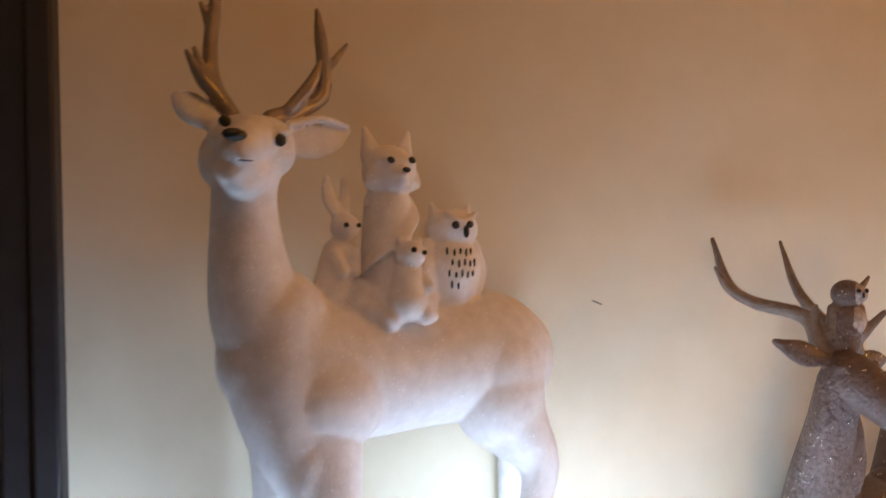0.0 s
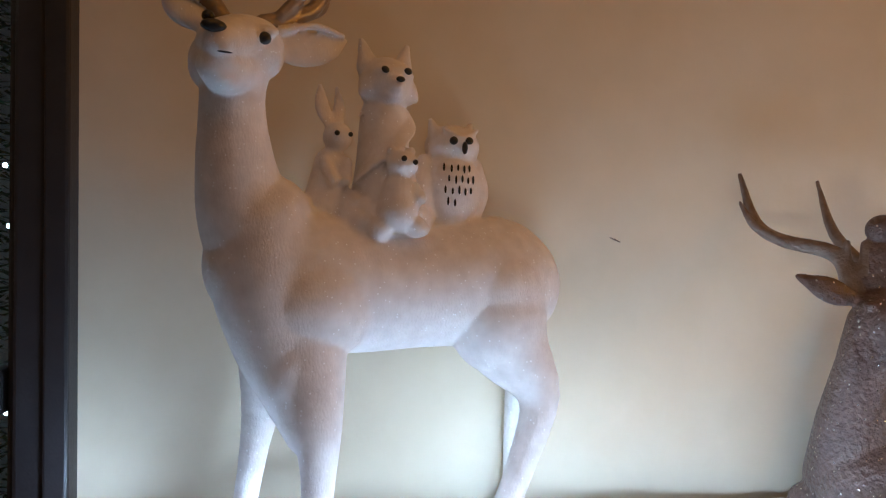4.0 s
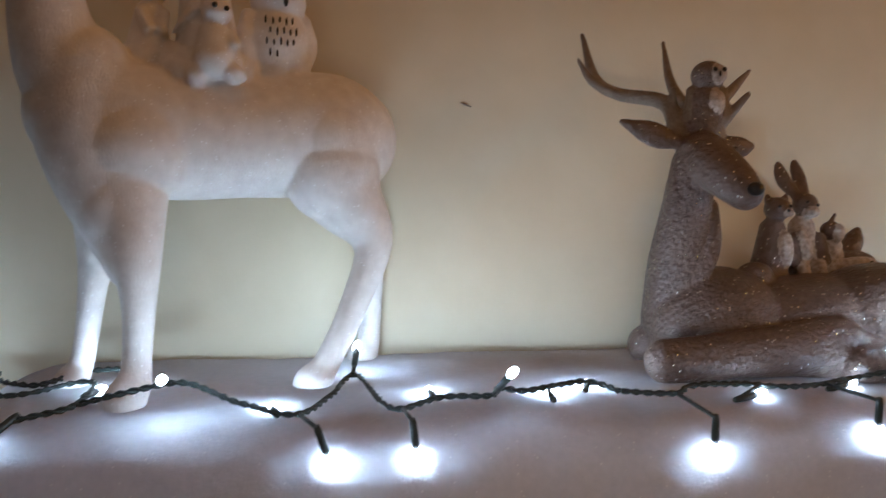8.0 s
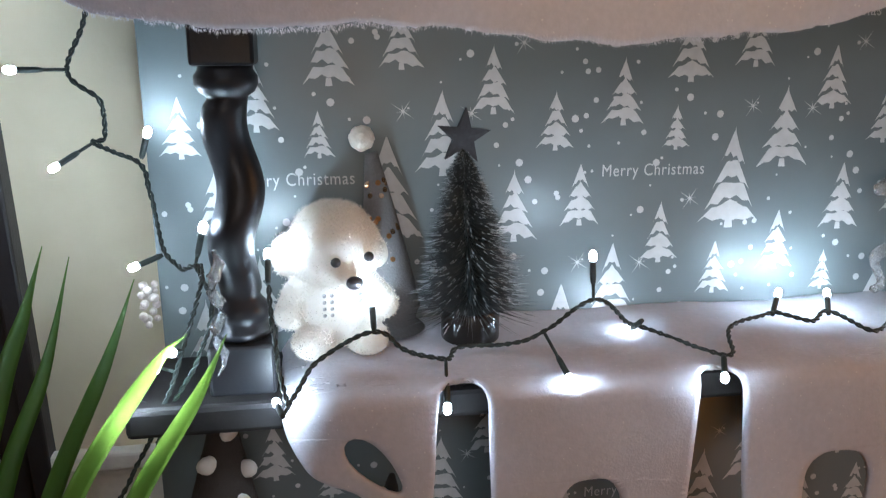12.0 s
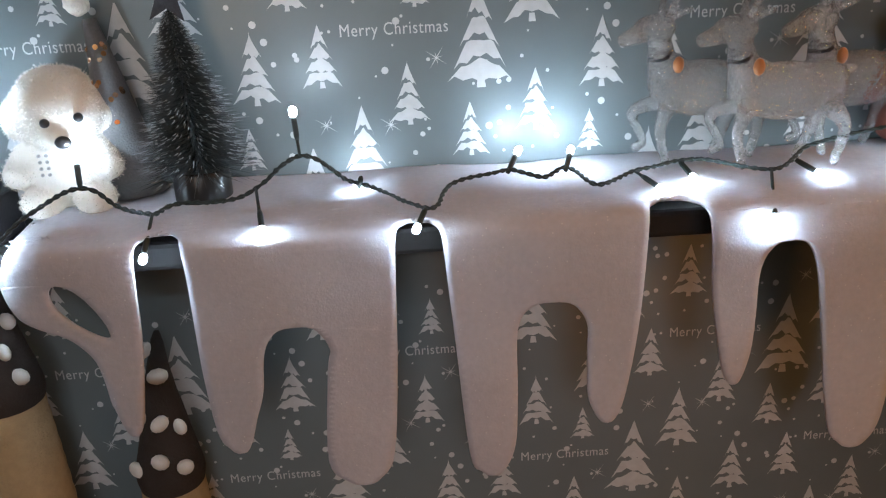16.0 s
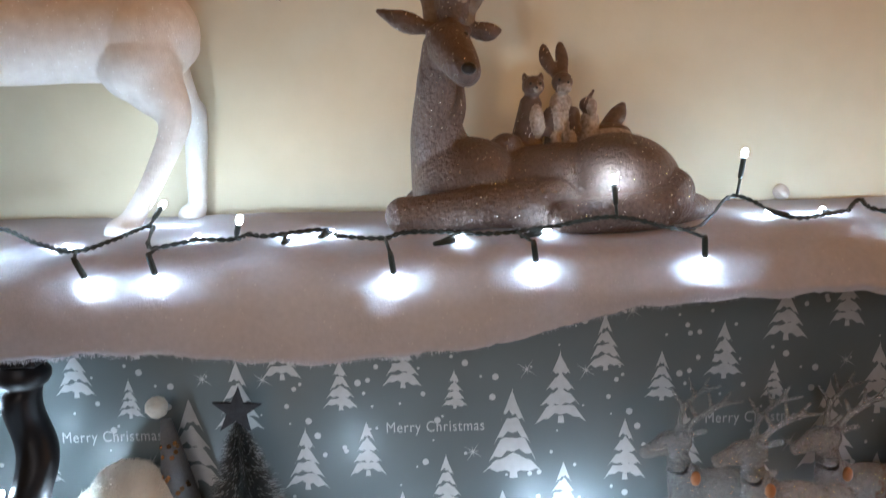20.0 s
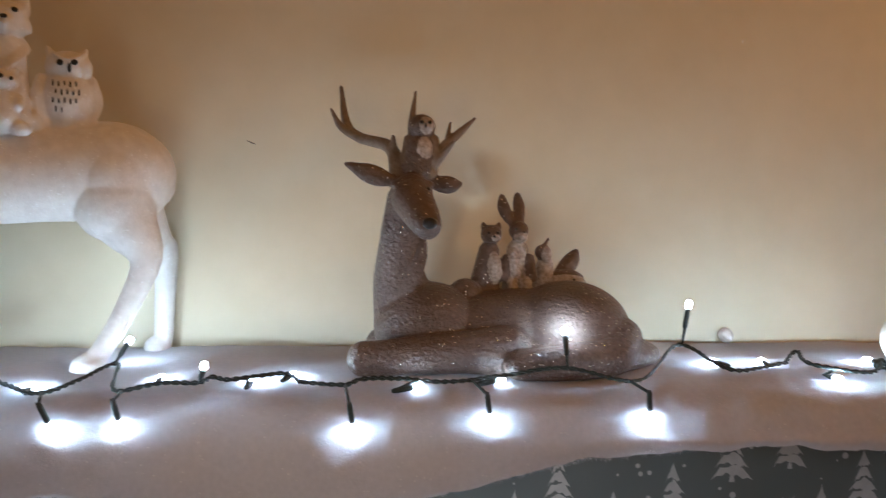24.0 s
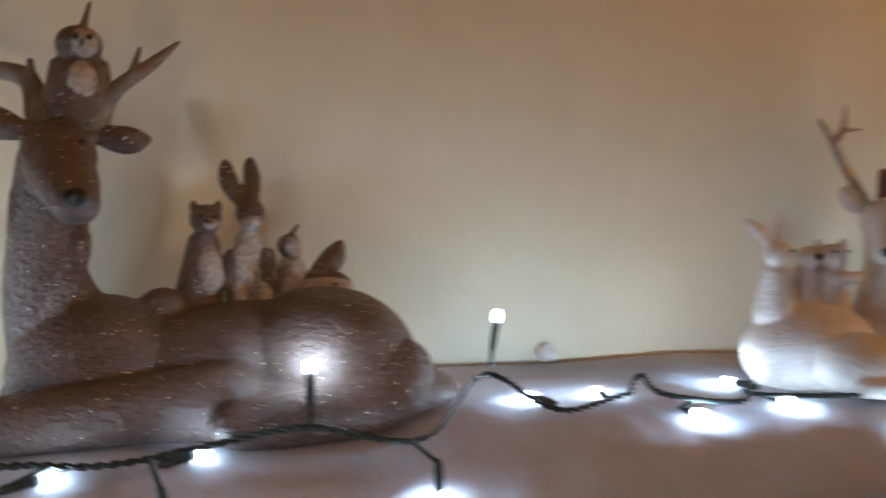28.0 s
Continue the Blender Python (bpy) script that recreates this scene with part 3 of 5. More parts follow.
b.limb([(-.138, -.01, 1.243, .006), (-.16, -.01, 1.25, .011), (-.187, -.008, 1.261, .003)], flat=.5).limb([(-.1, -.005, 1.243, .006), (-.08, 0, 1.24, .010), (-.066, 0, 1.241, .003)], flat=.5)
b.limb([(-.02, -.05, 1.072, .024), (-.07, -.056, 1.07, .0215), (-.12, -.056, 1.067, .019), (-.15, -.052, 1.064, .0185), (-.166, -.05, 1.063, .0185)], 1).limb([(-.1, .04, 1.07, .022), (-.15, .035, 1.066, .018)], 1)
b.limb([(.098, -.03, 1.078, .025), (.085, -.055, 1.066, .021), (.04, -.07, 1.062, .0185), (0, -.074, 1.06, .016), (-.015, -.075, 1.06, .015)], 1)
for pts in ([(-.133, 0, 1.25, .009), (-.141, .01, 1.28, .0075), (-.173, .04, 1.293, .0062), (-.19, .055, 1.31, .0055), (-.197, .07, 1.354, .0025)], [(-.172, .035, 1.29, .005), (-.195, .045, 1.305, .0045), (-.207, .05, 1.326, .002)],
            [(-.137, .005, 1.265, .006), (-.138, 0, 1.29, .003)], [(-.1, 0, 1.25, .009), (-.09, .02, 1.275, .0065), (-.066, .035, 1.298, .005), (-.047, .04, 1.316, .002)], [(-.08, .03, 1.284, .004), (-.074, .045, 1.312, .002)],
            [(-.097, 0, 1.258, .006), (-.075, -.01, 1.284, .003)], [(-.105, .01, 1.26, .007), (-.117, .05, 1.30, .0055), (-.112, .085, 1.352, .002)]):
    b.limb(pts, 2)
b.limb([(-.113, 0, 1.258, .017), (-.11, -.002, 1.278, .0155)], 1).ball((-.108, -.004, 1.301), (.0148, .0135, .0132), 1).ball((-.104, -.0125, 1.301), (.0095, .0065, .0092), 3).ball((-.106, -.012, 1.277), (.0095, .0075, .012), 3).limb([(-.122, -.002, 1.288, .005), (-.125, -.004, 1.265, .006)], 2).limb([(-.094, -.002, 1.288, .005), (-.093, -.004, 1.265, .006)], 2)
b.limb([(-.037, .03, 1.125, .018), (-.032, .03, 1.168, .012)]).ball((-.03, .024, 1.187), (.012, .013, .011)).ball((-.027, .018, 1.15), (.008, .008, .018), 3).limb([(-.038, .026, 1.195, .004), (-.039, .026, 1.2, .002)]).limb([(-.022, .026, 1.195, .004), (-.021, .026, 1.2, .002)]).ball((-.06, .01, 1.124), (.018, .016, .016)).ball((-.026, .012, 1.183), (.005, .005, .004), 3)
b.limb([(0, .04, 1.125, .017), (.001, .038, 1.17, .012)], 3).ball((.002, .033, 1.191), (.0115, .012, .011)).ball((.003, .025, 1.184), (.008, .008, .006), 3).limb([(-.005, .036, 1.199, .005), (-.013, .043, 1.214, .0078), (-.015, .048, 1.226, .0055), (-.015, .05, 1.232, .002)], flat=.45).limb([(.004, .036, 1.2, .005), (.004, .047, 1.217, .0075), (.003, .052, 1.229, .0052), (.003, .053, 1.234, .002)], flat=.45).limb([(-.006, .026, 1.165, .005), (-.003, .02, 1.145, .005)], 3).limb([(-.007, .022, 1.135, .006), (-.007, .016, 1.115, .006)], 3).limb([(.009, .022, 1.135, .006), (.009, .016, 1.115, .006)], 3).limb([(-.012, .03, 1.16, .006), (-.014, .024, 1.14, .006)]).limb([(.014, .03, 1.16, .006), (.016, .024, 1.14, .006)])
b.limb([(.03, .045, 1.125, .015), (.033, .042, 1.152, .010)], 3).ball((.03, .038, 1.167), (.0095, .01, .009)).ball((.033, .03, 1.165), (.006, .005, .009), 3).limb([(.03, .04, 1.172, .003), (.037, .042, 1.182, .002)])
b.ball((.055, .04, 1.13), (.026, .017, .014), 3).ball((.055, .045, 1.136), (.024, .015, .012)).limb([(.052, .05, 1.14, .009), (.066, .06, 1.155, .010), (.073, .062, 1.167, .004)])
b.dot((-.128, -.043, 1.232), .003, 4).dot((-.103, -.041, 1.233), .003, 4).dot((-.102, -.0735, 1.199), (.0075, .004, .006), 4).dot((-.108, -.0185, 1.304), .0021, 4).dot((-.0995, -.0178, 1.304), .0021, 4).dot((-.104, -.0195, 1.3), (.0012, .0014, .0026), 4).dot((-.034, .0125, 1.189), .0016, 4).dot((-.024, .0125, 1.189), .0016, 4).dot((-.0285, .0075, 1.185), .0016, 4).dot((-.003, .0205, 1.193), .0016, 4).dot((.063, .026, 1.137), .0016, 4).dot((.006, .019, 1.19), .0015, 4)
b.cast("stag_statue", (BROWN_RESIN, GREY_FUR, BROWN_HORN, TAN, BLACK), (.62, .66, 0), 0, .0017, "brown frosted lying stag statue carrying an owl and small animals", "statue", 4, group="deer statues")

w = Clay()
w.ball((-.035, .0, 1.078), (.056, .045, .04)).ball((.03, 0, 1.085), (.03, .034, .042)).limb([(.033, 0, 1.1, .028), (.036, -.003, 1.14, .021), (.034, -.006, 1.17, .019)])
w.ball((.028, -.01, 1.182), (.02, .02, .02)).limb([(.022, -.018, 1.178, .0155), (.012, -.03, 1.165, .011), (.006, -.036, 1.158, .009)]).limb([(.046, 0, 1.188, .005), (.060, 0, 1.194, .0115), (.070, 0, 1.2, .009), (.079, 0, 1.207, .003)], flat=.4).limb([(.012, 0, 1.192, .005), (.003, 0, 1.201, .0095), (-.006, 0, 1.209, .003)], flat=.45)
for pts in ([(.015, 0, 1.198, .005), (-.006, 0, 1.23, .0042), (-.016, 0, 1.25, .0035), (-.027, 0, 1.266, .0016)], [(-.014, 0, 1.246, .003), (-.006, 0, 1.257, .003), (-.003, 0, 1.277, .0014)], [(-.006, 0, 1.257, .0025), (.01, 0, 1.258, .0014)], [(.004, 0, 1.215, .004), (-.01, -.005, 1.225, .002)],
            [(.04, 0, 1.2, .005), (.068, 0, 1.222, .0042), (.094, 0, 1.248, .0038), (.101, 0, 1.276, .0014)], [(.095, 0, 1.252, .003), (.088, 0, 1.284, .0014)], [(.068, 0, 1.222, .003), (.073, 0, 1.238, .0018)]):
    w.limb(pts, 1)
w.limb([(.028, -.005, 1.2, .006), (.030, -.005, 1.212, .0075), (.026, -.007, 1.222, .0045)], 4).limb([(.032, -.003, 1.212, .005), (.042, 0, 1.208, .002)], 4)
w.limb([(-.065, .0, 1.11, .018), (-.065, -.002, 1.14, .012)]).ball((-.066, -.006, 1.157), (.0115, .012, .0105)).limb([(-.07, 0, 1.165, .004), (-.08, 0, 1.176, .006), (-.089, 0, 1.184, .003)], flat=.5).limb([(-.062, 0, 1.165, .004), (-.061, 0, 1.178, .0058), (-.062, 0, 1.188, .003)], flat=.5)
w.limb([(-.04, .002, 1.11, .014), (-.038, 0, 1.14, .010)]).ball((-.038, -.004, 1.154), .0095).limb([(-.016, .0, 1.11, .016), (-.016, 0, 1.14, .012)]).ball((-.018, -.005, 1.155), (.012, .012, .010)).limb([(-.028, -.004, 1.162, .004), (-.03, -.004, 1.168, .002)]).limb([(-.01, -.004, 1.162, .004), (-.008, -.004, 1.168, .002)]).limb([(-.02, -.014, 1.137, .005), (-.004, -.016, 1.138, .006)])
w.ball((-.02, -.044, 1.074), (.036, .024, .024), 3).ball((.012, -.055, 1.083), (.0165, .0135, .0125), 3).limb([(.018, -.058, 1.079, .0095), (.033, -.063, 1.074, .006)], 3).limb([(.002, -.052, 1.092, .0055), (-.009, -.05, 1.104, .0025)], 3, .5).limb([(-.03, -.062, 1.06, .009), (0, -.069, 1.058, .008), (.026, -.066, 1.058, .0075)], 3)
w.limb([(.04, -.025, 1.055, .012), (.02, -.05, 1.056, .010)])
w.dot((.0125, -.0285, 1.1795), (.0024, .002, .0021), 2).dot((.033, -.0285, 1.1805), (.0024, .002, .0021), 2).dot((.002, -.0435, 1.159), (.0052, .004, .0042), 2).dot((-.06, -.016, 1.16), .0018, 2).dot((-.036, -.014, 1.155), .003, 2).dot((-.011, -.015, 1.159), .0016, 2).dot((-.023, -.016, 1.159), .0016, 2).dot((.0385, -.0655, 1.0745), .003, 2).dot((.014, -.0685, 1.0855), (.003, .001, .0009), 2)
w.cast("stag_statue", (PALE_RESIN, PALE_HORN, BLACK, PALE_RESIN, RED), (1.095, .618, -.002), -8, .0015, "small pale pink lying stag statue with rabbits and a robin", "statue", 2, group="deer statues")

s = Clay()
s.ball((0, 0, 1.195), (.055, .034, .038)).ball((.07, 0, 1.2), (.07, .032, .036)).ball((.135, 0, 1.2), (.042, .034, .04)).limb([(-.012, 0, 1.205, .031), (-.033, 0, 1.245, .019), (-.039, -.002, 1.285, .015)])
s.ball((-.044, -.002, 1.3), (.021, .0165, .0165)).limb([(-.053, -.004, 1.297, .0125), (-.07, -.006, 1.289, .009), (-.082, -.006, 1.284, .008)]).limb([(-.022, -.005, 1.308, .005), (-.004, -.01, 1.316, .0095), (.016, -.01, 1.325, .003)], flat=.5)
for y, x0 in ((-.018, 0), (.02, .012)):
    s.limb([(-.028 + x0, y, 1.18, .019), (-.03 + x0, y, 1.13, .0105), (-.034 + x0, y, 1.08, .0072), (-.04 + x0, y - .004, 1.056, .0105)])
    s.limb([(.125 + x0, y, 1.19, .028), (.108 + x0, y, 1.15, .016), (.112 + x0, y, 1.12, .010), (.085 + x0, y, 1.075, .0085), (.078 + x0, y - .004, 1.056, .0105)])
for pts in ([(-.03, 0, 1.315, .007), (-.034, 0, 1.345, .006), (-.031, 0, 1.38, .0055), (-.032, 0, 1.412, .003)], [(-.031, 0, 1.39, .005), (-.045, 0, 1.403, .0045), (-.065, 0, 1.415, .002)], [(-.033, 0, 1.355, .005), (-.052, 0, 1.368, .0045), (-.077, 0, 1.381, .002)], [(-.034, 0, 1.335, .006), (-.068, -.002, 1.33, .0055), (-.082, -.004, 1.348, .002)], [(-.068, -.002, 1.33, .004), (-.094, -.004, 1.342, .002)],
            [(-.02, 0, 1.318, .007), (.02, 0, 1.336, .006), (.05, 0, 1.348, .0058), (.076, 0, 1.38, .0055), (.086, 0, 1.41, .005), (.088, 0, 1.432, .003)], [(.02, 0, 1.336, .005), (.004, 0, 1.35, .0045), (-.002, 0, 1.36, .002)], [(.018, 0, 1.34, .005), (.033, 0, 1.352, .0045), (.039, 0, 1.367, .002)]):
    s.limb(pts, 1)
s.limb([(.062, -.004, 1.246, .02), (.056, -.006, 1.27, .0205), (.05, -.007, 1.287, .017)], 4).ball((.048, -.008, 1.296), (.0195, .017, .0155), 4).limb([(.066, -.012, 1.284, .013), (.076, -.014, 1.262, .0155), (.094, -.006, 1.244, .010), (.108, .002, 1.234, .005)], 3)
s.ball((.17, 0, 1.215), (.012, .01, .016)).ball((.0, -.002, 1.232), (.02, .02, .012))
s.paint((.05, .004, 1.309), (.03, .024, .009), 3).paint((.08, 0, 1.26), (.018, .03, .035), 3).paint((-.06, -.006, 1.308), (.04, .018, .008), 6)
s.paint((-.045, -.02, 1.2), (.018, .02, .016), 5).paint((.03, -.03, 1.178), (.036, .02, .014), 5).paint((.075, -.03, 1.21), (.02, .02, .012), 5).paint((.115, -.03, 1.17), (.014, .02, .02), 5)
s.dot((-.047, -.0185, 1.303), .0026, 2).dot((.038, -.0235, 1.299), .0026, 2).dot((.0515, -.0245, 1.299), .0026, 2).dot((.0445, -.0262, 1.293), (.0016, .002, .0028), 2)
s.cast("stag_statue", (FROST, BROWN_HORN, BLACK, BROWN_HORN, CREAM, SILVER, TAN), (1.42, .58, 0), 0, .0016, "pale brown standing stag statue with silver glitter and an owl", "statue", 3, group="deer statues")

p = Clay()
p.ball((0, 0, 1.078), (.0235, .022, .031)).ball((-.002, -.002, 1.118), (.0165, .016, .016)).ball((.001, .003, 1.092), (.0235, .021, .018), 1)
p.limb([(-.016, 0, 1.098, .007), (-.03, -.008, 1.09, .005), (-.034, -.012, 1.084, .004)], 1).limb([(.018, 0, 1.098, .007), (.034, -.004, 1.09, .005), (.036, -.006, 1.078, .004)], 1)
for k in range(14):
    a = k * math.tau / 14
    p.ball((.018 * math.cos(a), .017 * math.sin(a), 1.104), .0052, 1)
p.limb([(-.006, -.02, 1.102, .0055), (-.009, -.024, 1.088, .0055), (-.006, -.026, 1.073, .0055)], 1).ball((0, .001, 1.13), (.0165, .016, .0125), 2).ball((.002, 0, 1.144), .0055, 2)
for k in range(16):
    a = k * math.tau / 16
    p.ball((-.001 + .0165 * math.cos(a), .016 * math.sin(a), 1.125 + .001 * (k % 2)), .0038, 2)
p.dot((-.009, -.0155, 1.119), .0015, 3).dot((.003, -.0175, 1.119), .0015, 3).dot((-.005, -.019, 1.115), (.0022, .006, .002), 2)
p.cast("snowman_figurine", (CREAM, BLUE, ORANGE, BLACK), (1.187, .605, -.004), -12, .0012, "small white snowman figurine with an orange knitted hat and blue scarf", "figurine", 2)

# ---- wrapping paper ----
TREES = [(.139, -.062, .105), (.192, 0, .083), (-.11, .058, .065), (-.048, .022, .058), (.02, .045, .066), (.076, .02, .045), (-.088, -.068, .073), (-.021, -.054, .064)]
STEP_X, STEP_Z = 0.351, 0.154


def printed_tree(verts, faces, x, z, h, y, rng):
    """One printed fir: four drooping tiers with ragged hems and dark gaps, a short stem."""
    wide = h * 0.66
    tiers = [(0.66, 1.0, 0.0, 0.20), (0.44, 0.70, 0.10, 0.30), (0.24, 0.485, 0.20, 0.40), (0.06, 0.285, 0.28, 0.5)]
    for lo, hi, wt, wb in tiers:
        y -= 0.00005
        n = 9
        sway = rng.uniform(-0.35, 0.35)
        top, bot = [], []
        for i in range(n):
            u = -1 + 2 * i / (n - 1)
            droop = 0.055 * (u * u) + 0.03 * math.sin(u * 3 + sway * 6)
            top.append((x + u * max(wt, 0.012) * wide, y, z + h * (hi - 0.02 - 0.05 * abs(u) + 0.018 * math.sin(u * 4 + sway * 5))))
            bot.append((x + u * wb * wide * rng.uniform(0.93, 1.05), y, z + h * (lo + 0.035 - droop + (0.03 if i % 2 else -0.012) * rng.uniform(0.4, 1.2))))
        k = len(verts)
        verts += top + bot
        faces += [(k + i, k + i + 1, k + n + i + 1, k + n + i) for i in range(n - 1)]
    k, y = len(verts), y + 0.0004
    verts += [(x - .04 * h, y, z), (x + .05 * h, y, z), (x + .035 * h, y, z + .1 * h), (x - .03 * h, y, z + .1 * h)]
    faces.append((k, k + 1, k + 2, k + 3))


def printed_sheet(name, x0, x1, z0, z1, y, mx, mz, label):
    root = new(name, mesh_of(name, box(x0, y, z0, x1, y + 0.0028, z1), PAPER))
    tagged(root, label, "wrapping paper")
    rng = random.Random(5)
    verts, faces, dots, dfaces = [], [], [], []
    front = y - 0.0006
    j0, j1 = int((z0 - mz) / STEP_Z) - 2, int((z1 - mz) / STEP_Z) + 2
    spots = [(rng.uniform(0, STEP_X), rng.uniform(0, STEP_Z), rng.choice((.0012, .0016, .002, .0028, .0038))) for _ in range(46)]
    for j in range(j0, j1 + 1):
        for i in range(-3, 6):
            ox, oz = mx + i * STEP_X - (0.176 if j % 2 else 0), mz + j * STEP_Z
            for tx, tz, h in TREES:
                x, z = ox + tx, oz + tz
                if x0 + .45 * h * .5 < x < x1 - .03 and z0 < z and z + h < z1:
                    printed_tree(verts, faces, x, z, h, front, rng)
            for sx, sz, r in spots:
                x, z = ox + sx, oz + sz
                if x0 + .004 < x < x1 - .004 and z0 + .004 < z < z1 - .004:
                    k = len(dots)
                    dots += [(x + r * math.cos(a * math.tau / 8), front - .0005, z + r * math.sin(a * math.tau / 8)) for a in range(8)]
                    dfaces.append(tuple(range(k, k + 8)))
            for sx, sz in ((.045, -.095), (.155, .062), (.095, -.03)):
                x, z = ox + sx, oz + sz
                if x0 + .02 < x < x1 - .02 and z0 + .02 < z < z1 - .02:
                    for a in range(8):
                        ca, sa, ln = math.cos(a * math.pi / 4 + .2), math.sin(a * math.pi / 4 + .2), (.013 if a % 2 else .007)
                        k = len(dots)
                        dots += [(x - sa * .0005, front - .0005, z + ca * .0005), (x + sa * .0005, front - .0005, z - ca * .0005), (x + ca * ln, front - .0005, z + sa * ln)]
                        dfaces.append((k, k + 1, k + 2))
            if x0 < ox and ox + .11 < x1 and z0 < oz < z1 - .02:
                cu = bpy.data.curves.new("greeting", "FONT")
                cu.body, cu.size, cu.space_character = "Merry Christmas", .0172, 1.1
                tmp = new("greeting", cu)
                me = bpy.data.meshes.new_from_object(tmp.evaluated_get(bpy.context.evaluated_depsgraph_get()))
                bpy.data.objects.remove(tmp)
                me.materials.clear()
                me.materials.append(PRINT)
                wide = max(v.co.x for v in me.vertices)
                ob = new("greeting", me)
                ob.parent = root
                ob.matrix_local = Matrix.Translation((ox, front - .0006, oz - .005)) @ pose(0, 0, 0, 90, 0, 0) @ Matrix.Diagonal((.108 / wide, 1, 1, 1))
    for nm, v, f in (("fir_print", verts, faces), ("snowflake_print", dots, dfaces)):
        me = bpy.data.meshes.new(nm)
        me.from_pydata(v, [], f)
        me.materials.append(PRINT)
        ob = tagged(new(nm, me), kind="stuff")
        ob.parent = root
    return root


printed_sheet("wrapping_paper", -0.004, 1.72, 0.60, 1.0, 0.680, .425, .823, "grey-green wrapping paper printed with snowy firs behind the lower shelf")
printed_sheet("wrapping_paper", -0.02, 1.72, 0.02, 0.599, 0.6845, .423, .465, "grey-green wrapping paper printed with snowy firs below the lower shelf")

# ---- lower snow felt with its icicle edge, one sheet over the shelf's front ----
GAPS = [(.239, .281, .682, .226, .288), (.342, .402, .579, .326, .39), (.469, .510, .680, .454, .526), (.576, .641, .586, .571, .643), (.697, .752, .688, .679, .768), (.800, .852, .632, .796, .879), (.945, .985, .66, .93, .99), (1.06, 1.11, .60, 1.05, 1.11)]
TIPS = [.478, .449, .406, .407, .455, .488, .410, .42, .43]
FOLD = curve_points([(0, .5265, .650), (0, .528, .6575), (0, .532, .6635), (0, .539, .6675), (0, .553, .671), (0, .58, .675), (0, .64, .680), (0, .677, .682)], 6)
FOLD_RUN = [.650]
for a, b in zip(FOLD, FOLD[1:]):
    FOLD_RUN.append(FOLD_RUN[-1] + (b - a).length)


def icicle_outline():
    """The sheet laid flat: x, and its height where it hangs, then the way over the fold to the back."""
    pts = [(.106, FOLD_RUN[-1]), (.104, .74), (.106, .69), (.110, .656), (.116, .632), (.129, .606), (.145, .593), (.170, .581), (.188, .561), (.194, .54), (.197, .515)]
    low_left = .199
    for (a, b, top, la, lb), tip in zip(GAPS, TIPS):
        mid = (low_left + la) / 2
        pts += [(low_left, tip + .03), (low_left * .75 + la * .25, tip + .006), (mid, tip), (low_left * .25 + la * .75, tip + .006), (la, tip + .035)]
        pts += [((a + la * .6) / 1.6, (top + tip) / 2), (a, top - .025), (a + (b - a) * .2, top - .004), ((a + b) / 2, top), (b - (b - a) * .2, top - .004), (b, top - .025), ((b + lb * .6) / 1.6, (top + TIPS[0]) / 2)]
        low_left = lb
    pts += [(low_left + .01, .47), (low_left + .06, .45), (1.3, .52), (1.5, .46), (1.68, .5), (1.7, .6)]
    return [(p.x, p.z) for p in curve_points([(x, 0, z) for x, z in pts], 5)] + [(1.7, FOLD_RUN[-1])]


def icicle_felt():
    from mathutils.geometry import tessellate_polygon
    outline = icicle_outline()
    hole = []
    for k in range(18):
        a = -k * math.tau / 18
        u, v = .034 * math.cos(a), (.0135 - .004 * math.cos(a)) * math.sin(a)
        hole.append((.185 + u * .64 - v * .77, .605 - u * .77 - v * .64))
    bm = bmesh.new()
    tris = tessellate_polygon([[Vector((x, z, 0)) for x, z in outline], [Vector((x, z, 0)) for x, z in hole]])
    flat_verts = [bm.verts.new((x, 0, z)) for x, z in outline + hole]
    for t in tris:
        bm.faces.new([flat_verts[i] for i in t])
    for turn in range(9):
        far = [e for e in bm.edges if e.calc_length() > .0085]
        if not far:
            break
        bmesh.ops.subdivide_edges(bm, edges=far, cuts=1)
        bmesh.ops.triangulate(bm, faces=[f for f in bm.faces if len(f.verts) > 3])
    fy, fz = [p.y for p in FOLD], [p.z for p in FOLD]
    for q in bm.verts:
        x, v = q.co.x, q.co.z
        hang = min(1, max(0, .66 - v) / .03)
        wave = .005 * noise.noise((x * 10, v * 10, 1)) * hang
        puff = .0035 * noise.noise((x * 9, v * 9, 4)) + .0011 * noise.noise((x * 45, v * 45, 4))
        drop = .03 * (1 - math.sqrt(max(0, 1 - (1 - min(1, max(0, x - .105) / .06)) ** 2)))
        if v <= .650:
            y, z = .5265 - .010 * max(0, x - .5) * hang + wave - .02 * (.65 - v) - .05 * max(0, .62 - v) * max(0, .24 - x), v
        else:
            y, z = float(np.interp(v, FOLD_RUN, fy)), float(np.interp(v, FOLD_RUN, fz))
            rise = min(1, (v - .650) / .03)
            y, z = y + wave - .010 * max(0, x - .5) * hang, z + puff * rise
        q.co = (x, min(.678, y + 1.6 * drop * min(1, max(0, v - .60) / .06) * min(1, max(0, (.70 - y) / .15))), z - drop * min(1, max(0, (z - .61) / .05)))
    bmesh.ops.recalc_face_normals(bm, faces=bm.faces)
    if sum(f.normal.y for f in bm.faces) > 0:
        bmesh.ops.reverse_faces(bm, faces=bm.faces)
    for f in bm.faces:
        f.smooth = True
    return bm


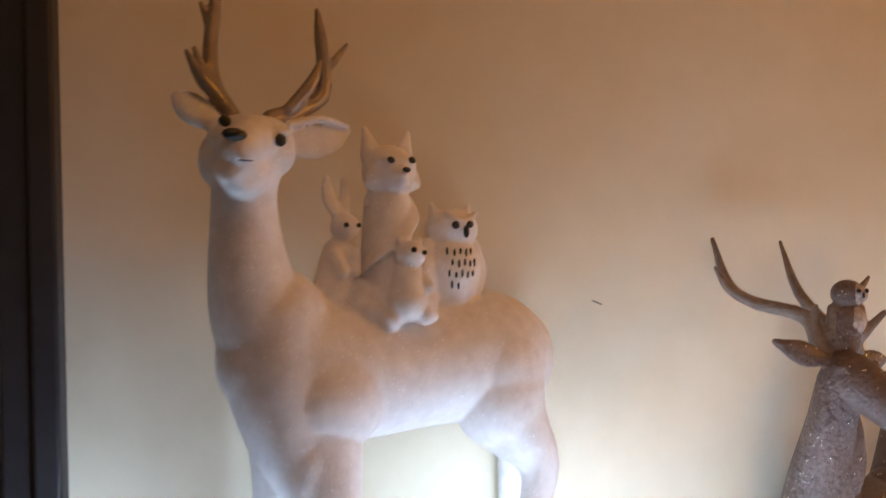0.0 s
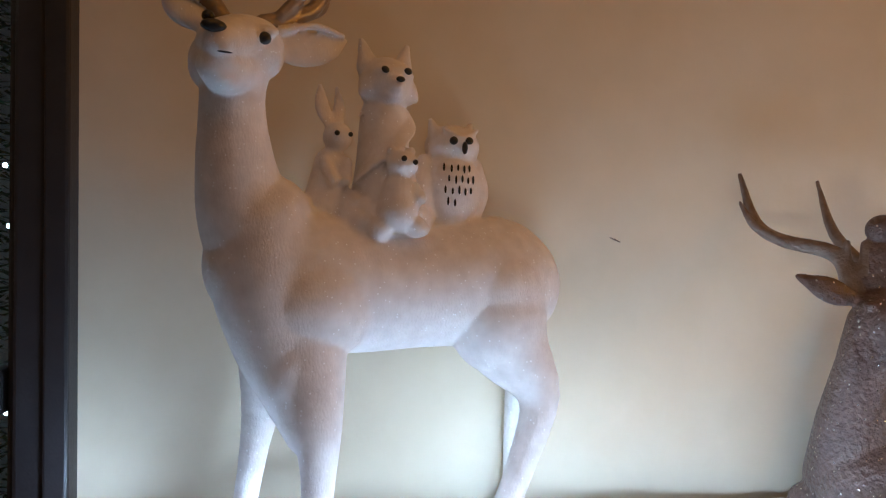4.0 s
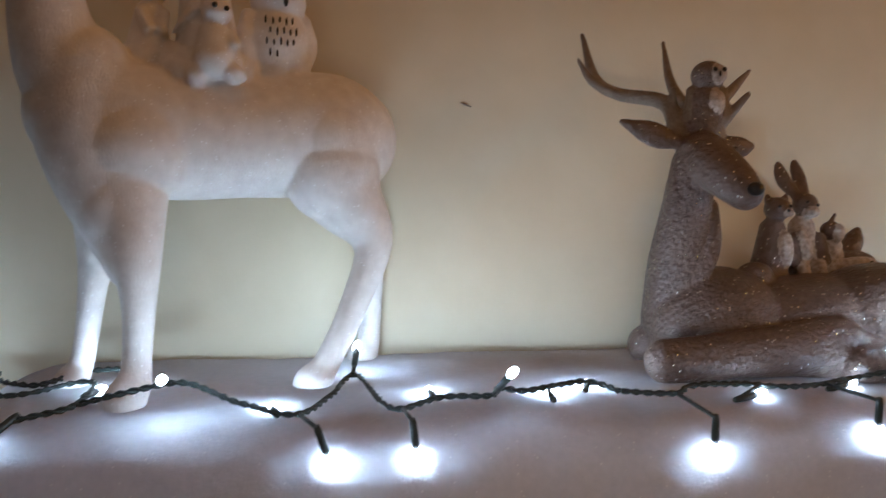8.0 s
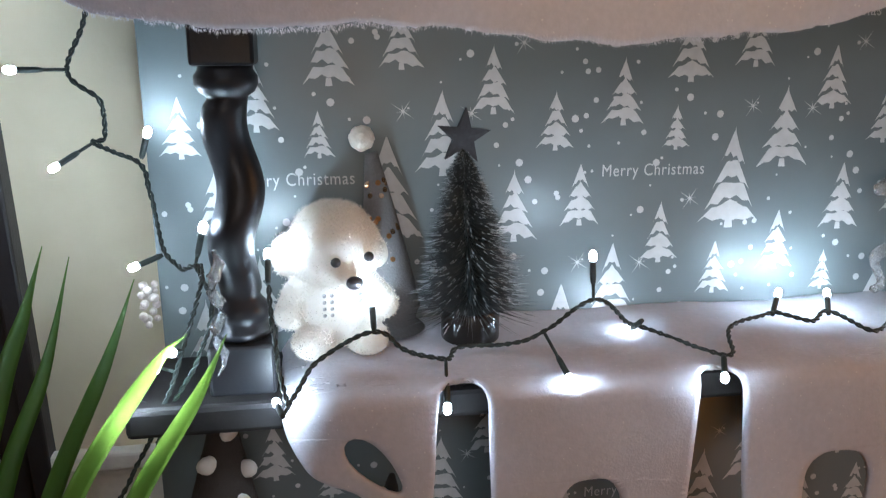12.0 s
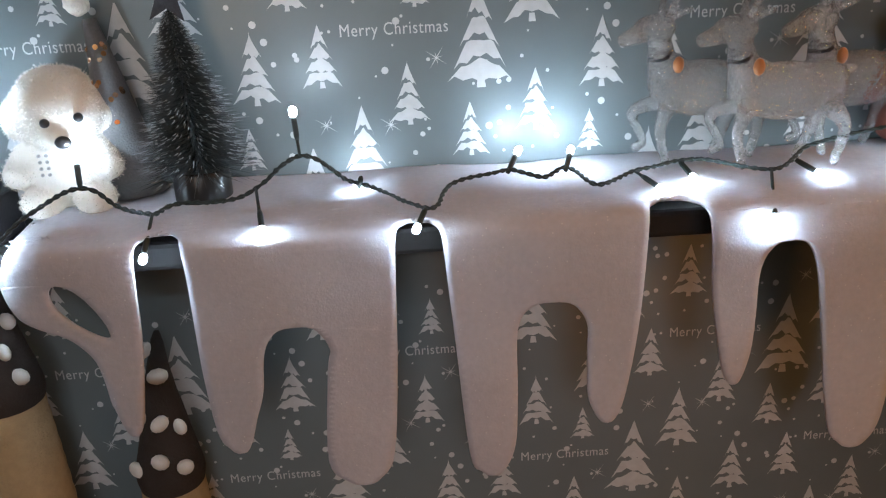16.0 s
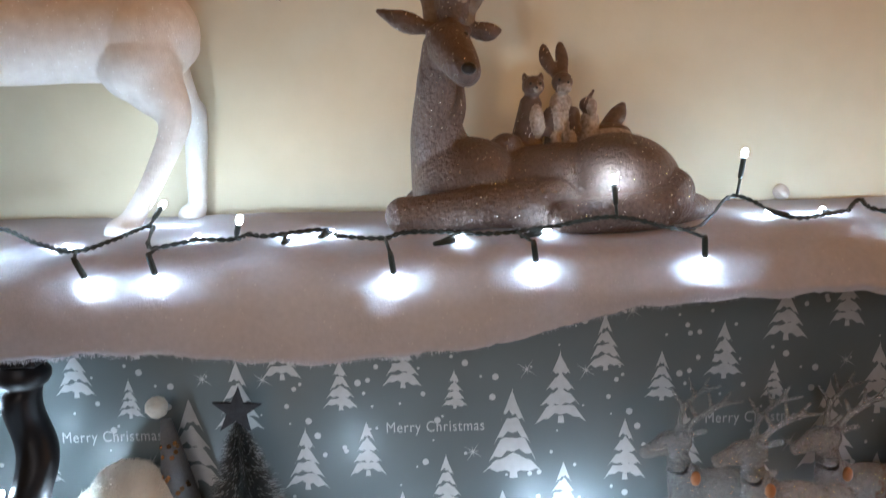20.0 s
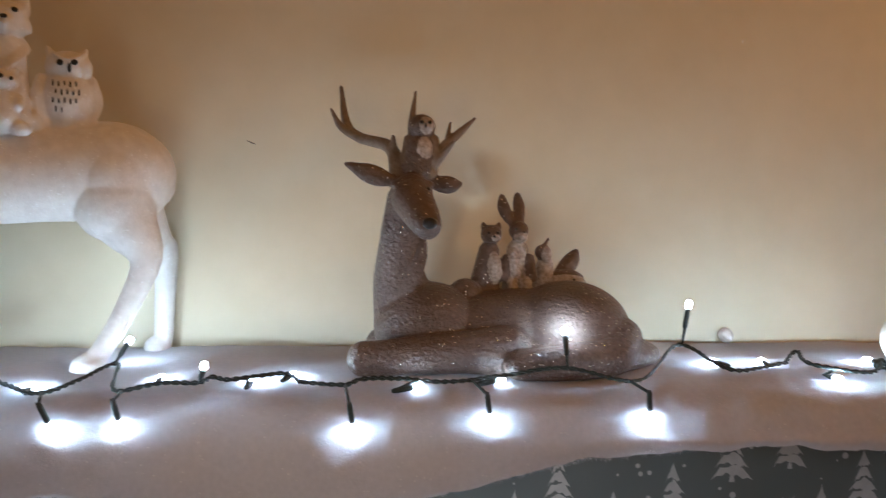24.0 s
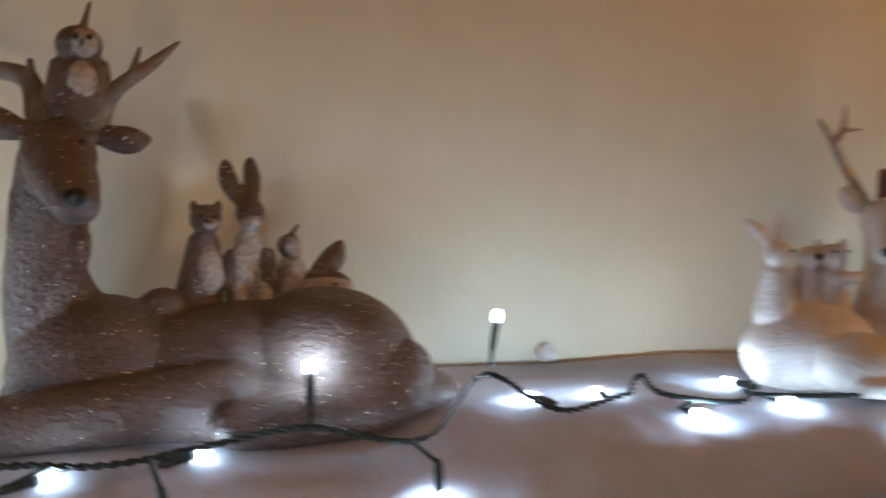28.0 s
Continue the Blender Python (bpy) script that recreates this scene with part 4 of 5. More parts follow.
LOWER_SNOW = tagged(new("snow_blanket", mesh_of("snow_blanket", icicle_felt(), SNOW)), "white snow felt on the lower shelf with icicle-shaped hanging edge", "snow blanket")
pile = LOWER_SNOW.modifiers.new("thick", "SOLIDIFY")
pile.thickness, pile.offset = .005, -1

# ---- fairy lights ----


def led_meshes():
    sock, lens = bmesh.new(), bmesh.new()
    z = Vector((0, 0, 1))
    tube(sock, [z * 0.0, z * 0.004, z * 0.018, z * 0.0215], [0.0019, 0.0026, 0.0027, 0.0024], 10)
    tube(lens, [z * 0.0215, z * 0.0235, z * 0.0275, z * 0.0295, z * 0.0305], [0.0026, 0.0034, 0.0033, 0.0026, 0.0014], 12)
    for f in lens.faces:
        f.material_index = 0 if f.calc_center_median().z > 0.0278 else 1
    lamp = mesh_of("led", lens, LED, LED_SIDE)
    dim = lamp.copy()
    dim.materials[0] = LED_SIDE
    return mesh_of("socket", sock, WIRE), lamp, dim


SOCKET, LENS, DIM_LENS = led_meshes()


def felt_skin():
    """The outer surfaces of both felts, on which lamps come to rest."""
    bm = bmesh.new()
    for ob in (UPPER_SNOW, LOWER_SNOW):
        bm.from_mesh(ob.data)
    bmesh.ops.recalc_face_normals(bm, faces=bm.faces)
    tree = BVHTree.FromBMesh(bm)
    bm.free()
    return tree


FELT_SKIN = felt_skin()


def fairy_string(paths, bulbs, label):
    """A twisted two-core cable through the points, and a socket with its lamp for each bulb place."""
    root = thing("fairy_light_string", paths[0][0], label, "string lights", "fairy light strings")
    origin = Vector(paths[0][0])
    line = []
    for ctrl in paths:
        pts = curve_points(ctrl, 14)
        line += pts
        bm = bmesh.new()
        run = 0.0
        both = ([], [])
        for i, q in enumerate(pts):
            run += (q - pts[i - 1]).length if i else 0
            dirn = (pts[min(i + 1, len(pts) - 1)] - pts[max(i - 1, 0)]).normalized()
            a = dirn.cross(Vector((0.1, 0.2, 1))).normalized()
            b = dirn.cross(a)
            wob = Vector((noise.noise(q * 40), noise.noise(q * 40 + Vector((9, 0, 0))), 0.4 * noise.noise(q * 40 + Vector((0, 9, 0))))) * 0.0018
            for k in (0, 1):
                ang = run * math.tau / 0.017 + k * math.pi
                both[k].append(q + wob + 0.0013 * (a * math.cos(ang) + b * math.sin(ang)) - origin)
        for strand in both:
            tube(bm, strand, [0.0013] * len(strand), 5)
        part("cable", bm, WIRE, root)
    for tip in bulbs:
        tip = Vector(tip)
        felt_at, out, _, gap = FELT_SKIN.find_nearest(tip)
        if gap < 0.016 and abs(felt_at.x - tip.x) < 0.004:
            out = out if out.y < 0.2 and out.z > -0.5 else Vector((0, -0.5, 0.8))
            tip = felt_at + out.normalized() * (0.0055 if tip.z > 1 and tip.y < 0.53 else 0.0036)
        near = min(line, key=lambda q: (q - tip).length)
        way, under = tip - near, False
        if way.length < 0.012 or 0.555 < tip.y and tip.z < 1.066 and tip.z > 1:
            if tip.x < -0.05:
                way = Vector((-0.8, -0.5, 0.1))
            elif tip.y < 0.59 and 0.44 < tip.x < 0.74:
                way, under = Vector((0.95, 0.3, 0.1)), True
            elif tip.y < 0.59 and 0.74 < tip.x < 1.05:
                way = Vector((0.2, -0.95, 0.1))
            else:
                way, tip = Vector((0.3 * math.sin(tip.x * 37), 0.95, 0.03)), tip + Vector((0, 0.012, 0.002))
        elif tip.z > 1 and tip.y < 0.53:
            way = Vector((way.x * 0.6, 0.3 * way.length, -0.9 * way.length))
        elif tip.x < 0.05 and tip.z < 0.72:
            way = Vector((0.1, -0.9, 0.25))
        way.normalize()
        base = tip - way * 0.0245
        sock = new("socket", SOCKET)
        sock.parent = root
        sock.matrix_local = Matrix.Translation(base - origin) @ way.to_track_quat("Z", "Y").to_matrix().to_4x4()
        lens = new("led", DIM_LENS if under or tip.z > 1 and way.z > 0.6 and not 0.6 < tip.x < 0.7 else LENS)
        lens.parent = sock
        if (near - base).length > 0.006:
            bm = bmesh.new()
            tube(bm, [near - origin, base - origin + way * 0.002], [0.0016, 0.0016], 5)
            part("lead", bm, WIRE, root)
    return root


fairy_string([[(.03, .65, 1.064), (-.008, .66, 1.061), (-.03, .62, 1.058), (-.074, .65, 1.06), (-.098, .70, 1.061)],
              [(-.115, .72, 1.061), (-.05, .60, 1.055), (.005, .63, 1.058), (.016, .565, 1.053), (-.019, .545, 1.047)],
              [(.016, .565, 1.053), (.05, .565, 1.06), (.085, .575, 1.064), (.128, .557, 1.052), (.166, .54, 1.046), (.188, .575, 1.051), (.206, .625, 1.058), (.231, .545, 1.047), (.267, .56, 1.051), (.302, .557, 1.051),
               (.312, .575, 1.053), (.331, .566, 1.052), (.377, .58, 1.055), (.396, .556, 1.051)]],
             [(-0.1109, 0.6685, 1.0603), (-0.0969, 0.6592, 1.0622), (-.028, .531, 1.043), (.018, .6, 1.058), (.075, .557, 1.069), (.148, .552, 1.05), (.188, .513, 1.022), (.208, .656, 1.075), (.245, .512, 1.026), (.26, .575, 1.054), (.313, .535, 1.070), (.35, .563, 1.052), (.384, .585, 1.056)],
             "dark green fairy light string glowing cold white on snow felt")
fairy_string([[(.396, .556, 1.051), (.438, .552, 1.049), (.453, .563, 1.052), (.49, .563, 1.052), (.538, .556, 1.05), (.593, .567, 1.054), (.648, .556, 1.062), (.717, .555, 1.05), (.783, .632, 1.072), (.818, .58, 1.055), (.882, .598, 1.058)],
              [(.882, .598, 1.058), (.905, .62, 1.066), (.90, .58, 1.06), (.952, .565, 1.054), (.98, .59, 1.062), (.97, .577, 1.056), (1.04, .56, 1.053), (1.078, .565, 1.054), (1.12, .565, 1.06), (1.16, .56, 1.056), (1.207, .56, 1.055)],
              [(1.17, .57, 1.055), (1.22, .59, 1.063), (1.30, .60, 1.058), (1.361, .605, 1.058), (1.33, .585, 1.075), (1.34, .57, 1.058), (1.43, .61, 1.059), (1.50, .62, 1.06), (1.55, .64, 1.06), (1.66, .62, 1.06)]],
             [(.447, .508, 1.022), (.504, .557, 1.052), (.569, .514, 1.028), (.585, .57, 1.055), (.6494, .575, 1.0934), (.715, .514, 1.030), (.793, .632, 1.113), (.815, .606, 1.058), (.867, .605, 1.057), (.919, .566, 1.056), (.985, .61, 1.06), (.996, .572, 1.056), (1.074, .525, 1.036),
              (1.225, .515, 1.038), (1.278, .547, 1.103), (1.356, .54, 1.044), (1.42, .64, 1.06), (1.50, .585, 1.055), (1.075, .592, 1.066), (1.15, .562, 1.06), (1.196, .575, 1.058), (1.355, .62, 1.062), (1.50, .645, 1.06), (1.44, .53, 1.045)],
             "dark green fairy light string glowing cold white around the figures")
fairy_string([[(.118, .526, .666), (.142, .563, .688), (.19, .571, .709), (.216, .58, .688), (.251, .565, .682), (.267, .585, .684), (.33, .585, .688), (.387, .58, .724), (.426, .595, .695), (.447, .598, .687), (.501, .545, .677), (.525, .587, .687), (.583, .612, .692)],
              [(.583, .612, .692), (.612, .594, .686), (.639, .605, .691), (.659, .566, .683), (.704, .592, .687), (.767, .61, .69), (.831, .577, .684), (.875, .60, .70), (.95, .58, .72), (1.05, .58, .735), (1.2, .58, .70)],
              [(.118, .526, .666), (.108, .56, .70), (.104, .575, .735), (.103, .585, .75)]],
             [(.108, .521, .664), (.103, .60, .772), (.189, .577, .733), (.247, .533, .652), (.353, .535, .671), (.385, .58, .763), (.435, .61, .69), (.489, .525, .666), (.592, .622, .705), (.644, .62, .703), (.716, .56, .683), (.755, .585, .689), (.808, .515, .657), (.872, .575, .684), (1.0, .575, .70), (1.08, .585, .715), (1.17, .58, .69)],
             "dark green fairy light string glowing cold white along the lower shelf")
fairy_string([[(-.035, .66, .99), (-.041, .655, .96), (-.058, .66, .924), (-.034, .66, .90), (-.036, .67, .868), (-.048, .675, .862), (-.004, .65, .846), (.004, .64, .82), (.012, .635, .775), (.029, .61, .76)],
              [(.029, .61, .76), (.05, .59, .765), (.034, .585, .71), (.012, .57, .65), (-.02, .565, .59), (-.055, .56, .52), (-.06, .56, .46)], [(.045, .59, .77), (.055, .585, .735), (.042, .58, .69), (.012, .575, .64), (-.005, .57, .59), (-.04, .57, .52)]],
             [(-0.092, .63, 0.927), (-0.074, .65, 0.845), (.027, .553, .707), (.006, .64, .873), (-.010, .62, .762), (.053, .588, .80), (.010, .565, .688), (-.010, .56, .662)],
             "dark green fairy light string hanging beside the turned post")

# ---- things on the lower shelf ----


def fuzz(ob, count, length, seed, mat_index=0):
    """Short pile on a cast figure: thin upright blades on its faces."""
    me = ob.data
    bm = bmesh.new()
    bm.from_mesh(me)
    faces = [f for f in bm.faces if f.material_index == mat_index]
    rng = random.Random(seed)
    jobs = [(f.calc_center_median(), f.normal.copy()) for f in rng.choices(faces, k=count)]
    verts, tris = [], []
    for c, n in jobs:
        d = (n + Vector((rng.uniform(-.7, .7), rng.uniform(-.7, .7), rng.uniform(-.7, .7)))).normalized()
        side = d.cross(Vector((rng.uniform(-1, 1), rng.uniform(-1, 1), rng.uniform(-1, 1)))).normalized() * .0005
        o = c + Vector((rng.uniform(-1, 1), rng.uniform(-1, 1), rng.uniform(-1, 1))) * .0012
        k = len(verts)
        verts += [o - side, o + side, o + d * length * rng.uniform(.5, 1.1)]
        tris.append((k, k + 1, k + 2))
    made = [bm.verts.new(v) for v in verts]
    for t in tris:
        f = bm.faces.new([made[i] for i in t])
        f.material_index, f.smooth = mat_index, True
    bm.to_mesh(me)
    bm.free()


t = Clay()
t.ball((0, 0, .035), (.040, .034, .036)).ball((0, -.004, .095), (.044, .036, .036)).ball((0, 0, .115), (.034, .032, .022)).ball((-.043, .004, .088), (.013, .015, .020)).ball((.043, .004, .084), (.011, .014, .020)).ball((.004, -.028, .078), (.02, .016, .015))
t.ball((-.022, -.026, .014), (.02, .022, .016)).ball((.026, -.026, .015), (.02, .022, .016)).limb([(-.034, -.008, .055, .014), (-.042, -.02, .04, .014)]).limb([(.034, -.008, .055, .014), (.042, -.02, .044, .014)])
bear = t.cast("teddy_bear", (PLUSH,), (.159, .636, .674), 3, .0024, "fluffy white plush bear with black eyes and a glittering bow", "plush toy", 4)
for name, places, size, mat, words in (("eye", ((-.001, -.0395, .090), (.028, -.0365, .093)), (.0046, .0046, .0046), BLACK, "black bead eye"), ("nose", ((.014, -.047, .073),), (.0075, .005, .0062), BLACK, "black nose"),
                                       ("bow_bead", [(-.012 + .0065 * (k // 4) + .018 * (k > 7), -.041, .061 - .006 * (k % 4)) for k in range(10)], (.0018, .0018, .0018), SILVER, "glittering silver bead")):
    bm = bmesh.new()
    bmesh.ops.create_icosphere(bm, subdivisions=2, radius=1, matrix=Matrix.Diagonal((*size, 1)))
    bead = mesh_of(name, bm, mat)
    bead.shade_smooth()
    for at in places:
        ob = tagged(new(name, bead), words)
        ob.parent, ob.location = bear, at
fuzz(bear, 9000, .003, 3)

# bottle-brush fir
fir = thing("bottle_brush_tree", (.284, .628, .670), "dark green bottle-brush fir with frosted tips and a black star", "ornament tree")
part("base", turned([(0, .0265), (.003, .0275), (.034, .0275), (.037, .026)], 32), BLACK, fir, "black round wooden base")
bm = bmesh.new()
tube(bm, [Vector((0, 0, .036)), Vector((-.004, 0, .11)), Vector((-.007, 0, .185))], [.003, .002, .0015], 6)
part("trunk", bm, WIRE, fir)
rng = random.Random(11)
for name, count, mat in (("needles", 5200, NEEDLE), ("frosted_needles", 1100, material("frost", (.34, .38, .40), .4, grain=200))):
    verts, faces = [], []
    for i in range(count):
        u = rng.random() ** 0.8
        z = .038 + .145 * u
        a = i * 2.399963 + rng.uniform(-.3, .3)
        ln = (.062 * (1 - u) ** 0.8 + .006) * (1 - .16 * ((u * 7) % 1)) * rng.uniform(.75, 1.06)
        o = Vector((-.007 * u, 0, z))
        dirn = Vector((math.cos(a), math.sin(a), rng.uniform(-.28, .1)))
        s = Vector((-math.sin(a), math.cos(a), 0)) * .00055
        start = o + dirn * ln * (.1 if name == "needles" else .8)
        k = len(verts)
        verts += [start - s, start + s, start + Vector((0, 0, .0009)), o + dirn * ln]
        faces += [(k, k + 1, k + 3), (k + 1, k + 2, k + 3), (k + 2, k, k + 3)]
    me = bpy.data.meshes.new(name)
    me.from_pydata(verts, [], faces)
    me.materials.append(mat)
    tagged(new(name, me), kind="stuff").parent = fir
bm = bmesh.new()
rim = []
for y in (-.002, .002):
    rim.append([bm.verts.new((.0205 * (1 if k % 2 == 0 else .4) * math.sin(k * math.pi / 5), y, .0205 * (1 if k % 2 == 0 else .4) * math.cos(k * math.pi / 5))) for k in range(10)])
for r, y, flip in ((rim[0], -.003, 0), (rim[1], .003, 1)):
    hub = bm.verts.new((0, y, 0))
    for k in range(10):
        f = (r[k], r[(k + 1) % 10], hub)
        bm.faces.new(f if flip else f[::-1])
for k in range(10):
    bm.faces.new((rim[0][k], rim[0][(k + 1) % 10], rim[1][(k + 1) % 10], rim[1][k]))
star = part("star", bm, material("star_glitter", (0.02, 0.022, 0.028), 0.7, other=(0.035, 0.037, 0.045), grain=300, bump=0.3, bump_scale=900), fir, "dark glittered five-pointed star")
star.scale = (1.25, 1.25, 1.25)
star.location, star.rotation_euler = (-.007, 0, .196), (0, radians(6), radians(8))

# sequinned hat-shaped tree behind the bear
hat = thing("sequin_cone", (.206, .652, .682), "grey gauze cone tree with a white pompom and gold sequins", "ornament tree")
GAUZE = material("grey_gauze", (.30, .30, .30), .8, other=(.2, .2, .205), grain=400, bump=.5, bump_scale=500)
translucent(GAUZE, (.4, .4, .4), .4)
bm = bmesh.new()
tube(bm, [Vector((.004 - .0135 * (k / 8) ** 1.5, 0, .168 * k / 8)) for k in range(9)], [.034 - .0035 * k for k in range(9)], 20)
part("gauze_cone", bm, GAUZE, hat)
rng = random.Random(4)
bm = bmesh.new()
bmesh.ops.create_icosphere(bm, subdivisions=4, radius=.0115)
for v in bm.verts:
    v.co *= 1 + .12 * noise.noise(v.co * 300)
pom = part("pompom", bm, PLUSH, hat, "white fluffy pompom", True)
pom.location = (-.018, 0, .182)
GOLD = material("gold_sequin", (.8, .5, .3), .15, .95)
seq = bmesh.new()
bmesh.ops.create_circle(seq, segments=8, radius=.0026, cap_ends=True)
bmesh.ops.solidify(seq, geom=seq.faces[:], thickness=.0004)
SEQ = mesh_of("sequin", seq, GOLD)
for k in range(26):
    z, a = rng.uniform(.07, .15), rng.uniform(-2.6, -.5)
    r = .034 - .028 * z / .168 + .0008
    ob = new("sequin", SEQ)
    ob.parent = hat
    ob.matrix_local = Matrix.Translation((.004 - .0135 * (z / .168) ** 1.5 + r * math.cos(a), r * math.sin(a), z)) @ pose(0, 0, 0, 70 + rng.uniform(-25, 25), rng.uniform(-25, 25), math.degrees(a) + 90)


def ice_deer(x, y, lift, turn, label):
    g = Clay()
    g.ball((0, 0, .066), (.045, .02, .026)).ball((-.03, 0, .074), (.022, .016, .024)).ball((.035, 0, .07), (.02, .017, .022))
    g.limb([(-.037, 0, .082, .015), (-.042, 0, .108, .011)]).ball((-.047, 0, .121), (.02, .0115, .013)).limb([(-.055, 0, .119, .010), (-.074, 0, .113, .007)])
    g.limb([(-.035, .006, .13, .004), (-.02, .014, .137, .003)]).limb([(-.035, -.006, .13, .004), (-.02, -.014, .137, .003)])
    for q in (-1, 1):
        g.limb([(-.04, q * .007, .131, .0036), (-.03, q * .016, .15, .0032), (-.01, q * .022, .165, .0028), (.0, q * .024, .178, .002)]).limb([(-.03, q * .016, .15, .003), (-.04, q * .022, .168, .002)]).limb([(-.012, q * .021, .164, .0026), (.012, q * .024, .168, .002)]).limb([(-.018, q * .02, .16, .0026), (-.022, q * .024, .178, .002)])
    g.limb([(-.034, -.008, .055, .009), (-.042, -.01, .03, .0055), (-.036, -.01, .002, .0045)]).limb([(-.036, .008, .055, .009), (-.062, .01, .045, .0055), (-.05, .01, .018, .004), (-.058, .01, .012, .0045)])
    g.limb([(.036, -.008, .055, .011), (.052, -.01, .034, .006), (.046, -.01, .002, .0045)]).limb([(.034, .008, .055, .011), (.03, .01, .03, .006), (.02, .01, .004, .0045)]).limb([(.05, 0, .08, .006), (.06, 0, .084, .003)])
    ob = g.cast("reindeer_figurine", (ACRYLIC,), (x, y, lift), turn, .0021, label, "figurine", 2, "clear reindeer", 1.07)
    bm = bmesh.new()
    ring = [Vector((-.041 + .006 * math.cos(k * math.tau / 24), .0148 * math.sin(k * math.tau / 24), .096 + .003 * math.cos(k * math.tau / 24))) for k in range(25)]
    tube(bm, ring, [.0022 if k % 2 else .0014 for k in range(25)], 7)
    part("collar", bm, BLACK, ob, "dark beaded collar", True)
    bm = bmesh.new()
    bmesh.ops.create_icosphere(bm, subdivisions=2, radius=1, matrix=Matrix.Translation((-.03, -.0165, .09)) @ Matrix.Diagonal((.0052, .0035, .0075, 1)))
    part("bell", bm, ORANGE, ob, "small orange bell", True)
    return ob


ice_deer(.778, .640, .684, 4, "clear acrylic trotting reindeer with a dark collar and orange bell")
ice_deer(.846, .606, .682, -4, "clear acrylic trotting reindeer with a dark collar and orange bell")
ice_deer(.936, .640, .684, 6, "clear acrylic trotting reindeer with a dark collar and orange bell")
r = Clay()
r.ball((0, 0, .03), (.035, .025, .03), 1).limb([(0, 0, .05, .026), (.004, 0, .09, .018)], 1).ball((-.01, -.004, .112), (.02, .018, .02)).limb([(-.02, -.01, .118, .012), (-.03, -.014, .135, .006)]).ball((.02, 0, .12), (.016, .014, .016), 2).limb([(-.03, -.006, .08, .010), (-.05, -.012, .06, .008)], 1)
r.cast("sleigh_rider_ornament", (ORANGE, RED, BLACK), (1.0, .655, .682), 0, .002, "small red and tan plush ornament behind the reindeer", "ornament", 3)

# glass icicle hung from the cable by the post
bm = bmesh.new()
tube(bm, [Vector((.004 * math.sin(k * 1.7), .003 * math.cos(k * 1.3), -.011 * k)) for k in range(11)], [.002, .005, .006, .0045, .0062, .0045, .0055, .0035, .0042, .0025, .0008], 9)
ic = new("icicle_ornament", mesh_of("icicle_ornament", bm, ACRYLIC))
ic.location = (.062, .572, .785)
tagged(ic, "clear twisted glass icicle hanging by the dark post", "ornament")

cone = thing("frosted_cone", (-.012, .668, .732), "small white frosted cone hanging beside the wrapping paper", "ornament")
rng = random.Random(21)
bm = bmesh.new()
bmesh.ops.create_icosphere(bm, subdivisions=2, radius=.004)
SCALE = mesh_of("cone_scale", bm, PALE_RESIN)
SCALE.shade_smooth()
for k in range(16):
    ob = new("cone_scale", SCALE)
    ob.parent = cone
    ob.matrix_local = Matrix.Translation((.0065 * math.cos(k * 2.4), .005 * math.sin(k * 2.4), -.00255 * k)) @ Matrix.Scale(rng.uniform(.75, 1.25), 4)

# ---- plant and plush gnomes below ----
pot = thing("potted_plant", (-.13, .54, 0), "potted plant with long green strap leaves beside the shelf unit", "plant")
part("pot", turned([(0, .07), (.02, .078), (.34, .095), (.36, .10), (.365, .098), (.35, .088), (.345, .02)], 36), BLACK, pot, "tall dark planter")


def strap_leaf(ctrl, width):
    pts = curve_points(ctrl, 8)
    bm = bmesh.new()
    rows = []
    for i, q in enumerate(pts):
        u = i / (len(pts) - 1)
        w = width * max(.03, math.sin(min(1, .12 + u * 1.5) * math.pi / 2) * (1 if u > .3 else .25 + 2.5 * u))
        d = (pts[min(i + 1, len(pts) - 1)] - pts[max(i - 1, 0)]).normalized()
        side = d.cross(Vector((.25, -1, .1))).normalized()
        fold = side.cross(d).normalized()
        rows.append([bm.verts.new(q + side * w * s + fold * abs(s) * w * .35 - pot.location) for s in (-1, -.5, 0, .5, 1)])
    for a, b in zip(rows, rows[1:]):
        for k in range(4):
            bm.faces.new((a[k], a[k + 1], b[k + 1], b[k])).smooth = True
    bmesh.ops.solidify(bm, geom=bm.faces[:], thickness=.0006)
    return bm


for ctrl in ([(-.103, .68, .769), (-.116, .65, .713), (-.132, .62, .655), (-.148, .58, .55), (-.14, .55, .36)],
             [(-.081, .68, .758), (-.10, .64, .667), (-.132, .60, .575), (-.15, .56, .45), (-.14, .55, .35)],
             [(-.026, .68, .734), (-.045, .63, .673), (-.096, .60, .56), (-.13, .56, .44), (-.13, .55, .35)],
             [(.042, .54, .727), (.013, .54, .699), (-.058, .54, .592), (-.10, .54, .47), (-.12, .54, .35)],
             [(.072, .54, .725), (.046, .54, .675), (-.009, .54, .588), (-.07, .53, .46), (-.11, .54, .35)],
             [(-.19, .62, .70), (-.18, .60, .62), (-.165, .58, .52), (-.14, .55, .36)],
             [(.0, .50, .60), (-.03, .51, .56), (-.08, .52, .47), (-.12, .53, .35)]):
    part("leaf", strap_leaf(ctrl, .0085), LEAF, pot)


